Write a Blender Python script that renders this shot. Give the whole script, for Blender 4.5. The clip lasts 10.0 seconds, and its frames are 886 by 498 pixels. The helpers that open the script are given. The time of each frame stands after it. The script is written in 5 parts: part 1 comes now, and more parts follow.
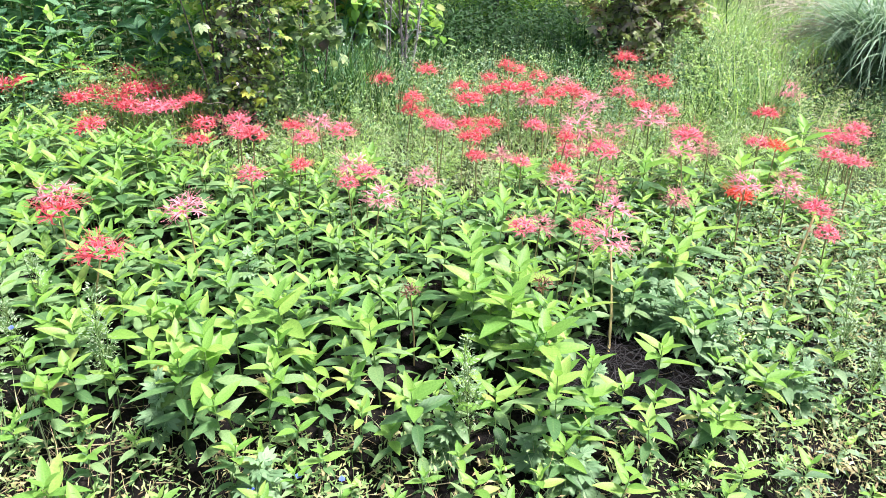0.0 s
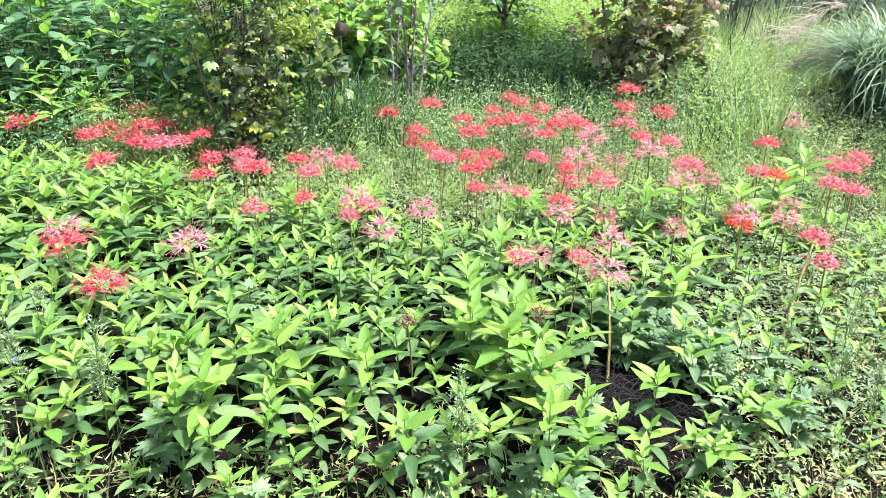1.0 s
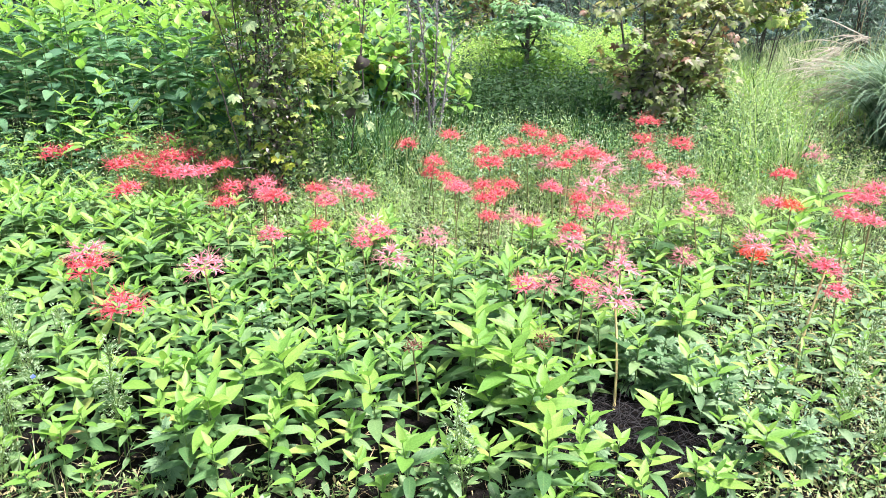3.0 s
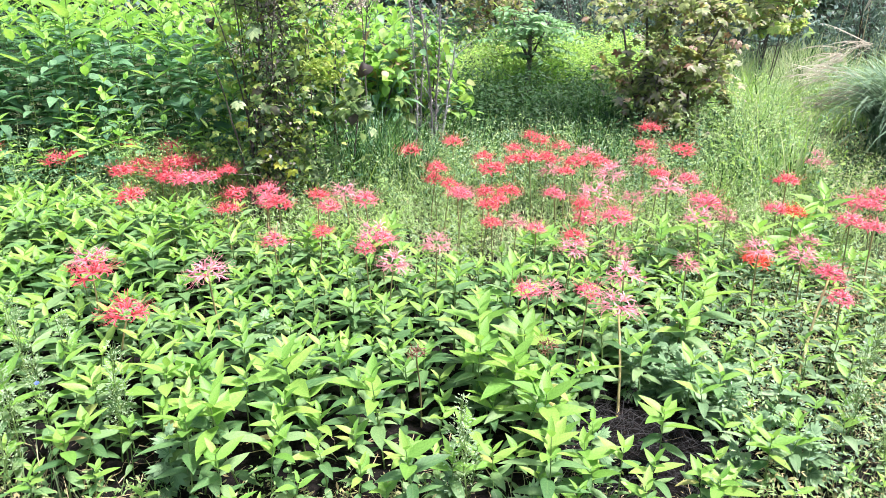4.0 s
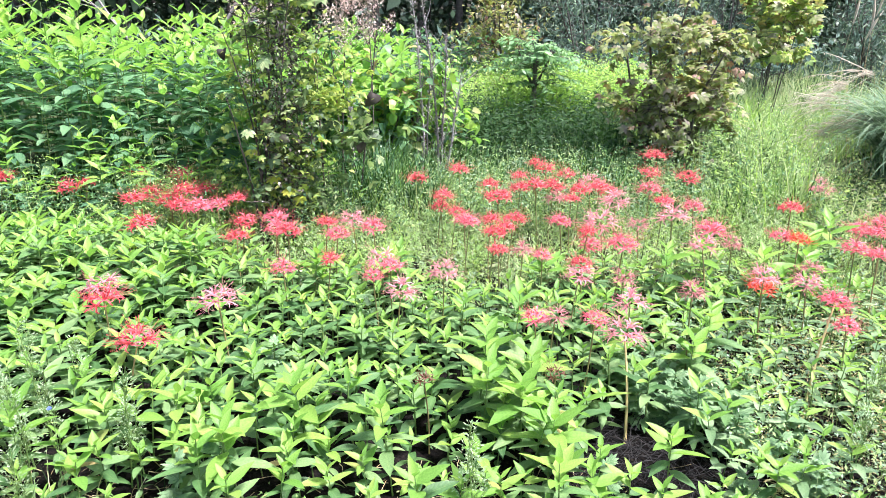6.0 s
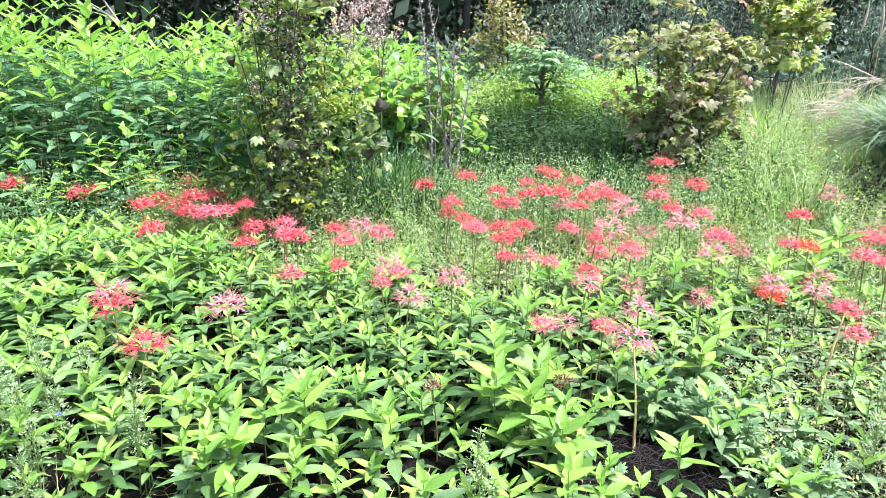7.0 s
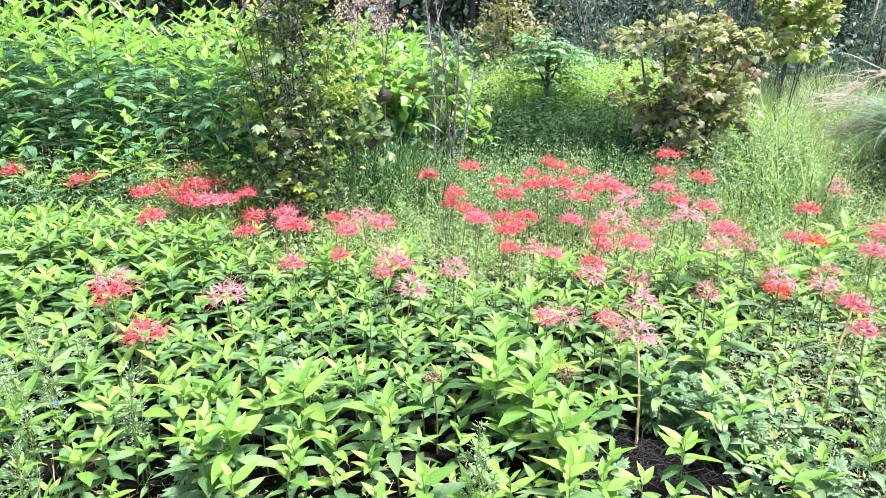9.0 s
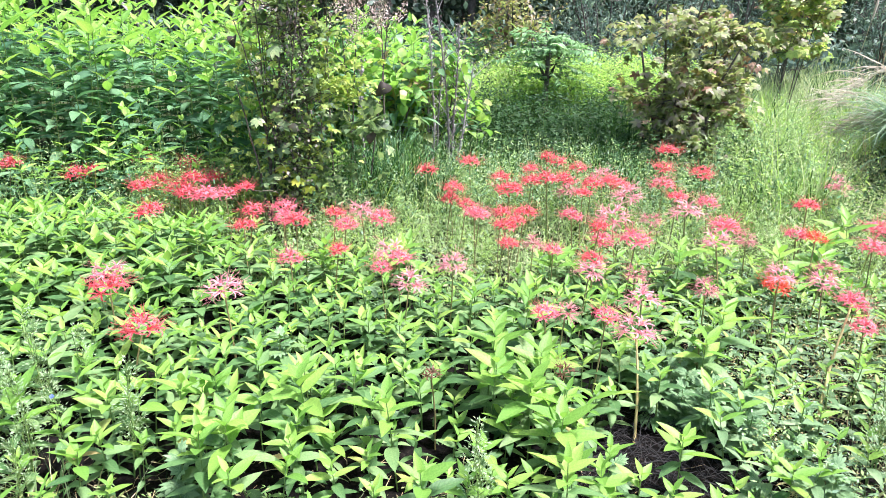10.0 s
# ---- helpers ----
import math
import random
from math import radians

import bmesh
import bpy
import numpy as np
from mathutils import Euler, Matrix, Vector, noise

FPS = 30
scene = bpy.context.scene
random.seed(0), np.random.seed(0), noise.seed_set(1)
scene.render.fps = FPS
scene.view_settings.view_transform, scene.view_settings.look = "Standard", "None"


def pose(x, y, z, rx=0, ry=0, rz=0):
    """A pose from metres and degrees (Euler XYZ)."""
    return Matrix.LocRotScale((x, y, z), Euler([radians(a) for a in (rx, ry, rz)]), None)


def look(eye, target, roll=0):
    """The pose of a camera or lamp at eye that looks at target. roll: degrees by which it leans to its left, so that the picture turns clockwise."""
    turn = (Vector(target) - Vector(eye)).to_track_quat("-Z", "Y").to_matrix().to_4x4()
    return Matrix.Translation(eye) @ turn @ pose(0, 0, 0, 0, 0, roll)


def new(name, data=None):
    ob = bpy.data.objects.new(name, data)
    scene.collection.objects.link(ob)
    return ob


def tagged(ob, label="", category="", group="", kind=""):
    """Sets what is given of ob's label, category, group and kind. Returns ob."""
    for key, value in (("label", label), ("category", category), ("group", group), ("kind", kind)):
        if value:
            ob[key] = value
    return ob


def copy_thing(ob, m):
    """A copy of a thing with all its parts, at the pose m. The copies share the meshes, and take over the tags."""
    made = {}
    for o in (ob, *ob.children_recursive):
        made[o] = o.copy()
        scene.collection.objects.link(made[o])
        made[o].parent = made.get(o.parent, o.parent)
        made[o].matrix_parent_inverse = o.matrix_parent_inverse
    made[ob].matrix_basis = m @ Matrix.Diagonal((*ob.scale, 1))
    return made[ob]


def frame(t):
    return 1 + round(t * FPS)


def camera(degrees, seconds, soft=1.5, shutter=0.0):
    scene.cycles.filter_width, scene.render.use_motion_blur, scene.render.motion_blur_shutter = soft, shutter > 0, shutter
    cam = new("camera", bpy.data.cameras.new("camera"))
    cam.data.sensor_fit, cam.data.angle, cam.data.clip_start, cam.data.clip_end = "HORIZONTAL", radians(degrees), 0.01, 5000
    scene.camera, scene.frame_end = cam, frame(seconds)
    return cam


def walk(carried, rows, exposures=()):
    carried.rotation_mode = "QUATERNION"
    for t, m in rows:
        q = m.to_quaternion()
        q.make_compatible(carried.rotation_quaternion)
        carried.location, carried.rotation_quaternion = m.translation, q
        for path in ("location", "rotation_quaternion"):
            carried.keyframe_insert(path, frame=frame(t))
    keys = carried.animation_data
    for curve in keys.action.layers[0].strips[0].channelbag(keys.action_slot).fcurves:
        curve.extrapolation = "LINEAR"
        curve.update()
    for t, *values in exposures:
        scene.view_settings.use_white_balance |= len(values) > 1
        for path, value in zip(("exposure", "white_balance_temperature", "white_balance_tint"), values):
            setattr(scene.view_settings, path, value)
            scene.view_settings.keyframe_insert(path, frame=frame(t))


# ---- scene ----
cam = camera(64, 10.0, 0.5)
PATH = [
    (0, (-0.061, -0.175, 1.503), (0.082, 1.614, 0.622), 1.8),
    (0.5, (-0.038, -0.184, 1.511), (0.09, 1.626, 0.668), 1.3),
    (1, (-0.004, -0.207, 1.517), (0.101, 1.622, 0.714), 0.9),
    (1.5, (0.035, -0.232, 1.52), (0.112, 1.614, 0.755), 0.6),
    (2, (0.064, -0.251, 1.515), (0.114, 1.607, 0.777), 0.4),
    (2.5, (0.077, -0.26, 1.515), (0.109, 1.604, 0.789), 0.4),
    (4, (0.074, -0.262, 1.518), (0.09, 1.61, 0.814), 0.3),
    (4.5, (0.065, -0.268, 1.522), (0.079, 1.609, 0.832), 0.3),
    (5, (0.059, -0.271, 1.524), (0.069, 1.612, 0.852), 0.3),
    (5.5, (0.063, -0.282, 1.532), (0.069, 1.608, 0.879), 0.3),
    (6, (0.063, -0.291, 1.534), (0.065, 1.606, 0.898), 0.2),
    (7.5, (0.053, -0.292, 1.535), (0.029, 1.611, 0.919), 0.3),
    (8, (0.057, -0.279, 1.53), (0.03, 1.622, 0.908), 0.4),
    (8.5, (0.06, -0.262, 1.523), (0.033, 1.635, 0.893), 0.5),
    (9, (0.06, -0.258, 1.521), (0.034, 1.637, 0.88), 0.6),
    (9.5, (0.06, -0.254, 1.522), (0.036, 1.637, 0.872), 0.7),
    (10, (0.06, -0.247, 1.52), (0.038, 1.642, 0.864), 0.9),
]
walk(cam, [(t, look(eye, target, roll)) for t, eye, target, roll in PATH], ((0, 1.31, 6350, 14), (2, 1.35, 6350, 14), (4, 1.38, 6350, 14), (6, 1.42, 6300, 14), (7.5, 1.45, 6250, 14), (10, 1.44, 6250, 14)))

# ---- sky, sun, exposure ----
SUN_UP, SUN_ROUND = radians(67), radians(97)
world = bpy.data.worlds.new("sky")
scene.world = world
world.use_nodes = True
sky = world.node_tree.nodes.new("ShaderNodeTexSky")
sky.sky_type, sky.sun_disc, sky.sun_elevation, sky.sun_rotation = "NISHITA", False, SUN_UP, SUN_ROUND
sky.air_density, sky.dust_density, sky.ozone_density = 1.0, 4.0, 1.0
back = world.node_tree.nodes["Background"]
world.node_tree.links.new(sky.outputs[0], back.inputs[0])
back.inputs[1].default_value = 0.115
sun = new("sun", bpy.data.lights.new("sun", "SUN"))
sun.data.energy, sun.data.angle, sun.data.color = 4.8, radians(10), (1.0, 0.95, 0.985)
sun_way = Vector((math.sin(SUN_ROUND) * math.cos(SUN_UP), math.cos(SUN_ROUND) * math.cos(SUN_UP), math.sin(SUN_UP)))
sun.matrix_world = look(sun_way * 30, (0, 0, 0))

# ---- materials ----


def material(name):
    m = bpy.data.materials.new(name)
    m.use_nodes = True
    t = m.node_tree
    return m, t.nodes, t.links, t.nodes["Principled BSDF"]


def chance(n, k):
    """A random value for each object and each loose piece."""
    a, b, c = n.new("ShaderNodeObjectInfo"), n.new("ShaderNodeNewGeometry"), n.new("ShaderNodeMath")
    d = n.new("ShaderNodeMath")
    k.new(a.outputs["Random"], c.inputs[0]), k.new(b.outputs["Random Per Island"], c.inputs[1])
    d.operation = "FRACT"
    k.new(c.outputs[0], d.inputs[0])
    return d.outputs[0]


def ramp(n, k, value, stops):
    r = n.new("ShaderNodeValToRGB")
    while len(r.color_ramp.elements) < len(stops):
        r.color_ramp.elements.new(0.5)
    for e, (at, colour) in zip(r.color_ramp.elements, stops):
        e.position, e.color = at, (*colour, 1)
    k.new(value, r.inputs[0])
    return r.outputs[0]


def speck(n, k, size, detail=3.0):
    c, t = n.new("ShaderNodeTexCoord"), n.new("ShaderNodeTexNoise")
    t.inputs["Scale"].default_value, t.inputs["Detail"].default_value = size, detail
    k.new(c.outputs["Object"], t.inputs[0])
    return t.outputs[0]


def blend(n, k, how, amount, a, b):
    m = n.new("ShaderNodeMixRGB")
    m.blend_type = how
    for value, slot in ((amount, m.inputs[0]), (a, m.inputs[1]), (b, m.inputs[2])):
        if isinstance(value, (int, float)):
            slot.default_value = value
        elif isinstance(value, tuple):
            slot.default_value = (*value, 1)
        else:
            k.new(value, slot)
    return m.outputs[0]


def sums(n, k, how, a, b=0.0):
    m = n.new("ShaderNodeMath")
    m.operation = how
    for value, slot in ((a, m.inputs[0]), (b, m.inputs[1])):
        if isinstance(value, (int, float)):
            slot.default_value = value
        else:
            k.new(value, slot)
    return m.outputs[0]


def leaf_material(name, stops, through_light=0.3, rough=0.52, veins=0.10, spots=(0.3, 0.25, 0.08), spotted=0.15, glow=(1.25, 1.3, 0.95), gloss=0.4):
    """A leaf: colours by chance, a pale midrib and side veins, blotches, and light shining through."""
    m, n, k, p = material(name)
    colour = ramp(n, k, chance(n, k), stops)
    blotch = ramp(n, k, speck(n, k, 22, 4), ((0.35, (0.72, 0.78, 0.7)), (0.7, (1.15, 1.12, 1.1))))
    colour = blend(n, k, "MULTIPLY", 0.7, colour, blotch)
    stain = ramp(n, k, speck(n, k, 9, 5), ((0.66, (0, 0, 0)), (0.74, (1, 1, 1))))
    colour = blend(n, k, "MIX", sums(n, k, "MULTIPLY", stain, spotted), colour, spots)
    if veins:
        uv, split = n.new("ShaderNodeUVMap"), n.new("ShaderNodeSeparateXYZ")
        k.new(uv.outputs[0], split.inputs[0])
        off = sums(n, k, "ABSOLUTE", sums(n, k, "SUBTRACT", split.outputs[0], 0.5))
        rib = sums(n, k, "LESS_THAN", off, 0.035)
        wave = sums(n, k, "SINE", sums(n, k, "MULTIPLY", sums(n, k, "SUBTRACT", split.outputs[1], sums(n, k, "MULTIPLY", off, 0.45)), 55.0))
        side = sums(n, k, "MULTIPLY", sums(n, k, "GREATER_THAN", wave, 0.9), 0.45)
        vein = sums(n, k, "MAXIMUM", rib, side)
        colour = blend(n, k, "MIX", sums(n, k, "MULTIPLY", vein, veins), colour, (0.34, 0.46, 0.16))
        bump = n.new("ShaderNodeBump")
        bump.inputs["Strength"].default_value, bump.inputs["Distance"].default_value = 0.08, 0.002
        k.new(sums(n, k, "SUBTRACT", wave, rib), bump.inputs["Height"])
        k.new(bump.outputs[0], p.inputs["Normal"])
    k.new(colour, p.inputs["Base Color"])
    p.inputs["Roughness"].default_value = rough
    p.inputs["Specular IOR Level"].default_value = gloss
    thin, mix, out = n.new("ShaderNodeBsdfTranslucent"), n.new("ShaderNodeMixShader"), n["Material Output"]
    k.new(blend(n, k, "MULTIPLY", 1.0, colour, glow), thin.inputs[0])
    mix.inputs[0].default_value = through_light
    k.new(p.outputs[0], mix.inputs[1]), k.new(thin.outputs[0], mix.inputs[2]), k.new(mix.outputs[0], out.inputs[0])
    return m


def plain_material(name, stops, rough=0.8, size=60.0, relief=0.4):
    """Bark, soil, stems: colours by grain and chance, with relief."""
    m, n, k, p = material(name)
    grain = speck(n, k, size, 6)
    mixed = sums(n, k, "ADD", sums(n, k, "MULTIPLY", grain, 0.7), sums(n, k, "MULTIPLY", chance(n, k), 0.3))
    k.new(ramp(n, k, mixed, stops), p.inputs["Base Color"])
    p.inputs["Roughness"].default_value = rough
    bump = n.new("ShaderNodeBump")
    bump.inputs["Strength"].default_value, bump.inputs["Distance"].default_value = relief, 0.01
    k.new(grain, bump.inputs["Height"]), k.new(bump.outputs[0], p.inputs["Normal"])
    return m


def petal_material(name, inner, edge, deep):
    m, n, k, p = material(name)
    uv, split = n.new("ShaderNodeUVMap"), n.new("ShaderNodeSeparateXYZ")
    k.new(uv.outputs[0], split.inputs[0])
    off = sums(n, k, "MULTIPLY", sums(n, k, "ABSOLUTE", sums(n, k, "SUBTRACT", split.outputs[0], 0.5)), 2.0)
    colour = blend(n, k, "MIX", sums(n, k, "MULTIPLY", sums(n, k, "POWER", off, 2.0), 0.7), inner, edge)
    colour = blend(n, k, "MIX", sums(n, k, "MULTIPLY", chance(n, k), 0.45), colour, deep)
    k.new(colour, p.inputs["Base Color"])
    p.inputs["Roughness"].default_value = 0.5
    thin, mix, out = n.new("ShaderNodeBsdfTranslucent"), n.new("ShaderNodeMixShader"), n["Material Output"]
    k.new(colour, thin.inputs[0])
    mix.inputs[0].default_value = 0.48
    k.new(p.outputs[0], mix.inputs[1]), k.new(thin.outputs[0], mix.inputs[2]), k.new(mix.outputs[0], out.inputs[0])
    return m


# Young growth is lighter; light on the upper whorls is put into colour too.
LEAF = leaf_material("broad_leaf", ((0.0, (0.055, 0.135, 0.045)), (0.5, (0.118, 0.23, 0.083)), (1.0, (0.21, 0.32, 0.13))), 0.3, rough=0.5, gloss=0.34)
YOUNG_TOPLIT = leaf_material("young_toplit_leaf", ((0.0, (0.145, 0.31, 0.058)), (0.6, (0.215, 0.395, 0.075)), (1.0, (0.30, 0.45, 0.10))), 0.4, 0.48, gloss=0.34)
OLD = leaf_material("yellowing_leaf", ((0.0, (0.30, 0.36, 0.10)), (0.5, (0.42, 0.40, 0.14)), (1.0, (0.45, 0.30, 0.16))), 0.35)
TALL_LEAF = leaf_material("tall_plant_leaf", ((0.0, (0.055, 0.145, 0.08)), (0.5, (0.115, 0.255, 0.13)), (1.0, (0.205, 0.36, 0.185))), 0.38)
TALL_YOUNG = leaf_material("tall_plant_young_leaf", ((0.0, (0.15, 0.33, 0.065)), (0.6, (0.23, 0.43, 0.08)), (1.0, (0.33, 0.50, 0.11))), 0.42)
WEED = leaf_material("weed_leaf", ((0.0, (0.22, 0.37, 0.12)), (0.5, (0.31, 0.47, 0.17)), (1.0, (0.40, 0.54, 0.24))), 0.4, 0.55, 0)
GREY_WEED = leaf_material("grey_green_leaf", ((0.0, (0.19, 0.31, 0.20)), (1.0, (0.35, 0.48, 0.33))), 0.3, 0.6, 0)
DRY_WEED = leaf_material("drying_leaf", ((0.0, (0.27, 0.34, 0.13)), (0.5, (0.38, 0.38, 0.17)), (1.0, (0.40, 0.28, 0.15))), 0.3, 0.6, 0)
# Blade green is darkened to hold the meadow's shade; other grass shares it.
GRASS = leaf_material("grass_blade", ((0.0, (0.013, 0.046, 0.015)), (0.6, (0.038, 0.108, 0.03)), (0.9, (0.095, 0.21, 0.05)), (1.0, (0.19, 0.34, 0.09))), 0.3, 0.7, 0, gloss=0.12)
# Green taken almost to black: the shrubs' shade is put into the leaf colour.
SHADE_TONED_LEAF = leaf_material("shade_toned_leaf", ((0.0, (0.014, 0.045, 0.016)), (1.0, (0.042, 0.105, 0.034))), 0.3, 0.6, 0.1, gloss=0.2)
PALE_GRASS = leaf_material("pale_grass_blade", ((0.0, (0.22, 0.34, 0.15)), (0.5, (0.36, 0.46, 0.24)), (1.0, (0.52, 0.55, 0.36))), 0.45, 0.55, 0)
SILVER_GRASS = leaf_material("silver_grass_blade", ((0.0, (0.08, 0.16, 0.09)), (0.5, (0.18, 0.29, 0.17)), (1.0, (0.32, 0.42, 0.29))), 0.25, 0.4, 0)
STRAW = plain_material("straw", ((0.2, (0.28, 0.21, 0.10)), (0.5, (0.46, 0.36, 0.20)), (0.8, (0.60, 0.50, 0.32))), 0.8)
PLUME = leaf_material("grass_plume", ((0.0, (0.60, 0.51, 0.43)), (0.5, (0.72, 0.64, 0.55)), (1.0, (0.82, 0.75, 0.67))), 0.3, 0.8, 0, glow=(1, 1, 1))
# A brighter meadow green with sunlight put into its colour.
SUN_TONED = leaf_material("sun_toned_meadow_leaf", ((0.0, (0.20, 0.36, 0.07)), (0.5, (0.33, 0.50, 0.12)), (1.0, (0.46, 0.60, 0.19))), 0.45, 0.6, 0, gloss=0.15)
BRIGHT_VINE = leaf_material("bright_vine_leaf", ((0.0, (0.20, 0.31, 0.07)), (0.6, (0.36, 0.47, 0.12)), (1.0, (0.54, 0.57, 0.17))), 0.42, 0.5, 0.2)
LOBED = leaf_material("lobed_leaf", ((0.0, (0.16, 0.19, 0.09)), (0.35, (0.27, 0.33, 0.135)), (0.62, (0.39, 0.45, 0.185)), (0.86, (0.31, 0.25, 0.22)), (1.0, (0.47, 0.44, 0.34))), 0.45, 0.5, 0.2)
VINE = leaf_material("vine_leaf", ((0.0, (0.05, 0.09, 0.045)), (0.45, (0.18, 0.27, 0.13)), (0.8, (0.33, 0.43, 0.20)), (1.0, (0.48, 0.54, 0.29))), 0.4, 0.5, 0.2)
GOLD = leaf_material("golden_leaf", ((0.0, (0.14, 0.19, 0.06)), (0.5, (0.30, 0.32, 0.10)), (0.8, (0.42, 0.37, 0.13)), (1.0, (0.30, 0.20, 0.12))), 0.3, 0.5, 0)
DRY_LEAF = leaf_material("dry_leaf", ((0.0, (0.03, 0.025, 0.022)), (0.55, (0.14, 0.115, 0.10)), (1.0, (0.48, 0.43, 0.38))), 0.1, 0.8, 0, glow=(1, 1, 1))
FEATHER = leaf_material("feathery_leaf", ((0.0, (0.08, 0.135, 0.115)), (0.7, (0.14, 0.21, 0.18)), (1.0, (0.24, 0.31, 0.27))), 0.25, 0.8, 0, gloss=0.06)
FOREST = leaf_material("forest_leaf", ((0.0, (0.03, 0.06, 0.04)), (0.6, (0.06, 0.105, 0.06)), (1.0, (0.11, 0.17, 0.10))), 0.15, 0.5, 0)
PALE_STEM = plain_material("pale_green_stem", ((0.3, (0.20, 0.32, 0.11)), (0.7, (0.33, 0.42, 0.18))), 0.6, 40)
SOFT_LEAF = leaf_material("pale_broad_leaf", ((0.0, (0.09, 0.17, 0.08)), (0.5, (0.17, 0.275, 0.135)), (1.0, (0.28, 0.38, 0.21))), 0.3, rough=0.5, gloss=0.3)
CUT_LEAF = leaf_material("cut_weed_leaf", ((0.0, (0.11, 0.21, 0.10)), (1.0, (0.25, 0.38, 0.20))), 0.28, 0.6, 0, gloss=0.2)
STEM = plain_material("green_stem", ((0.3, (0.10, 0.20, 0.05)), (0.7, (0.20, 0.28, 0.08))), 0.55, 40)
MULCH = plain_material("black_mulch", ((0.3, (0.003, 0.003, 0.003)), (0.6, (0.016, 0.015, 0.015)), (0.85, (0.08, 0.075, 0.075))), 0.8, 60)
PALE_WEED = leaf_material("pale_seed_leaf", ((0.0, (0.24, 0.36, 0.20)), (1.0, (0.40, 0.50, 0.32))), 0.35, 0.6, 0)
SCAPE = plain_material("lily_stem", ((0.3, (0.13, 0.16, 0.05)), (0.55, (0.23, 0.20, 0.08)), (0.8, (0.30, 0.20, 0.10))), 0.5, 25, 0.1)
PALE_SCAPE = plain_material("tan_lily_stem", ((0.3, (0.40, 0.32, 0.12)), (0.7, (0.55, 0.45, 0.20))), 0.55, 25, 0.1)
DARK_STEM = plain_material("dead_stem", ((0.3, (0.035, 0.028, 0.025)), (0.55, (0.085, 0.068, 0.058)), (0.8, (0.19, 0.155, 0.13))), 0.9, 80)
GREY_STEM = plain_material("weathered_stem", ((0.3, (0.17, 0.15, 0.15)), (0.55, (0.34, 0.31, 0.315)), (0.8, (0.54, 0.50, 0.50))), 0.9, 90)
SEED = plain_material("dry_seed_head", ((0.3, (0.46, 0.34, 0.30)), (0.6, (0.66, 0.55, 0.49)), (0.8, (0.76, 0.68, 0.62))), 0.85, 60)
BARK = plain_material("bark", ((0.3, (0.05, 0.045, 0.04)), (0.6, (0.12, 0.105, 0.095)), (0.85, (0.22, 0.2, 0.19))), 0.9, 14, 0.8)
PETALS = {
    "red": petal_material("red_petal", (0.77, 0.105, 0.135), (0.87, 0.32, 0.35), (0.71, 0.08, 0.11)),
    "pink": petal_material("pink_petal", (0.79, 0.17, 0.22), (0.88, 0.44, 0.49), (0.75, 0.13, 0.21)),
    "pale": petal_material("pale_pink_petal", (0.83, 0.33, 0.385), (0.88, 0.56, 0.60), (0.80, 0.29, 0.36)),
    "orange": petal_material("orange_red_petal", (0.77, 0.11, 0.065), (0.85, 0.26, 0.15), (0.70, 0.06, 0.04)),
    "faded": petal_material("faded_petal", (0.66, 0.25, 0.27), (0.78, 0.47, 0.47), (0.50, 0.18, 0.19)),
    "withered": petal_material("withered_petal", (0.22, 0.10, 0.06), (0.32, 0.18, 0.10), (0.12, 0.06, 0.04)),
}


def soil_material():
    """Dark mulch in the bed, mossy earth round it, under the wood a brown with canopy shade put into it."""
    m, n, k, p = material("soil")
    fine, broad = speck(n, k, 45, 8), speck(n, k, 2.2, 4)
    dark = ramp(n, k, fine, ((0.35, (0.002, 0.002, 0.002)), (0.6, (0.008, 0.0065, 0.0055)), (0.8, (0.035, 0.028, 0.022))))
    moss = ramp(n, k, fine, ((0.3, (0.015, 0.024, 0.010)), (0.6, (0.045, 0.062, 0.022)), (0.8, (0.12, 0.115, 0.055))))
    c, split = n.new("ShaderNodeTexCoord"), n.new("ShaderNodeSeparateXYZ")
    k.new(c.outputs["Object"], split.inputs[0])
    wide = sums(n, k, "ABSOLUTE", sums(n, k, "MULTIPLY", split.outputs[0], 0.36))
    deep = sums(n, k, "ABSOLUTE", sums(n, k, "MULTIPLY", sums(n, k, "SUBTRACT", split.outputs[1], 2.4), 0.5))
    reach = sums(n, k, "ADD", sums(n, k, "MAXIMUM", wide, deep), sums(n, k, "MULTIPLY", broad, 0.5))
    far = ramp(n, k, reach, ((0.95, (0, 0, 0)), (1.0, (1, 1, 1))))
    # Floor of the wood: shade of the crowns put into a dark brown.
    wood_shade = ramp(n, k, speck(n, k, 9, 6), ((0.35, (0.012, 0.010, 0.007)), (0.6, (0.03, 0.024, 0.016)), (0.8, (0.06, 0.045, 0.03))))
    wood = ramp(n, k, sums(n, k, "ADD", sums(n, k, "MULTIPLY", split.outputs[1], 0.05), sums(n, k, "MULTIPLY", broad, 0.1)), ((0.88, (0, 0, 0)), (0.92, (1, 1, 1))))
    k.new(blend(n, k, "MIX", wood, blend(n, k, "MIX", far, dark, moss), wood_shade), p.inputs["Base Color"])
    p.inputs["Roughness"].default_value = 0.95
    p.inputs["Specular IOR Level"].default_value = 0.12
    bump = n.new("ShaderNodeBump")
    bump.inputs["Strength"].default_value, bump.inputs["Distance"].default_value = 0.9, 0.03
    k.new(fine, bump.inputs["Height"]), k.new(bump.outputs[0], p.inputs["Normal"])
    return m


SOIL = soil_material()

# ---- shapes ----
rng = np.random.default_rng(7)


def uni(a, b):
    return float(rng.uniform(a, b))


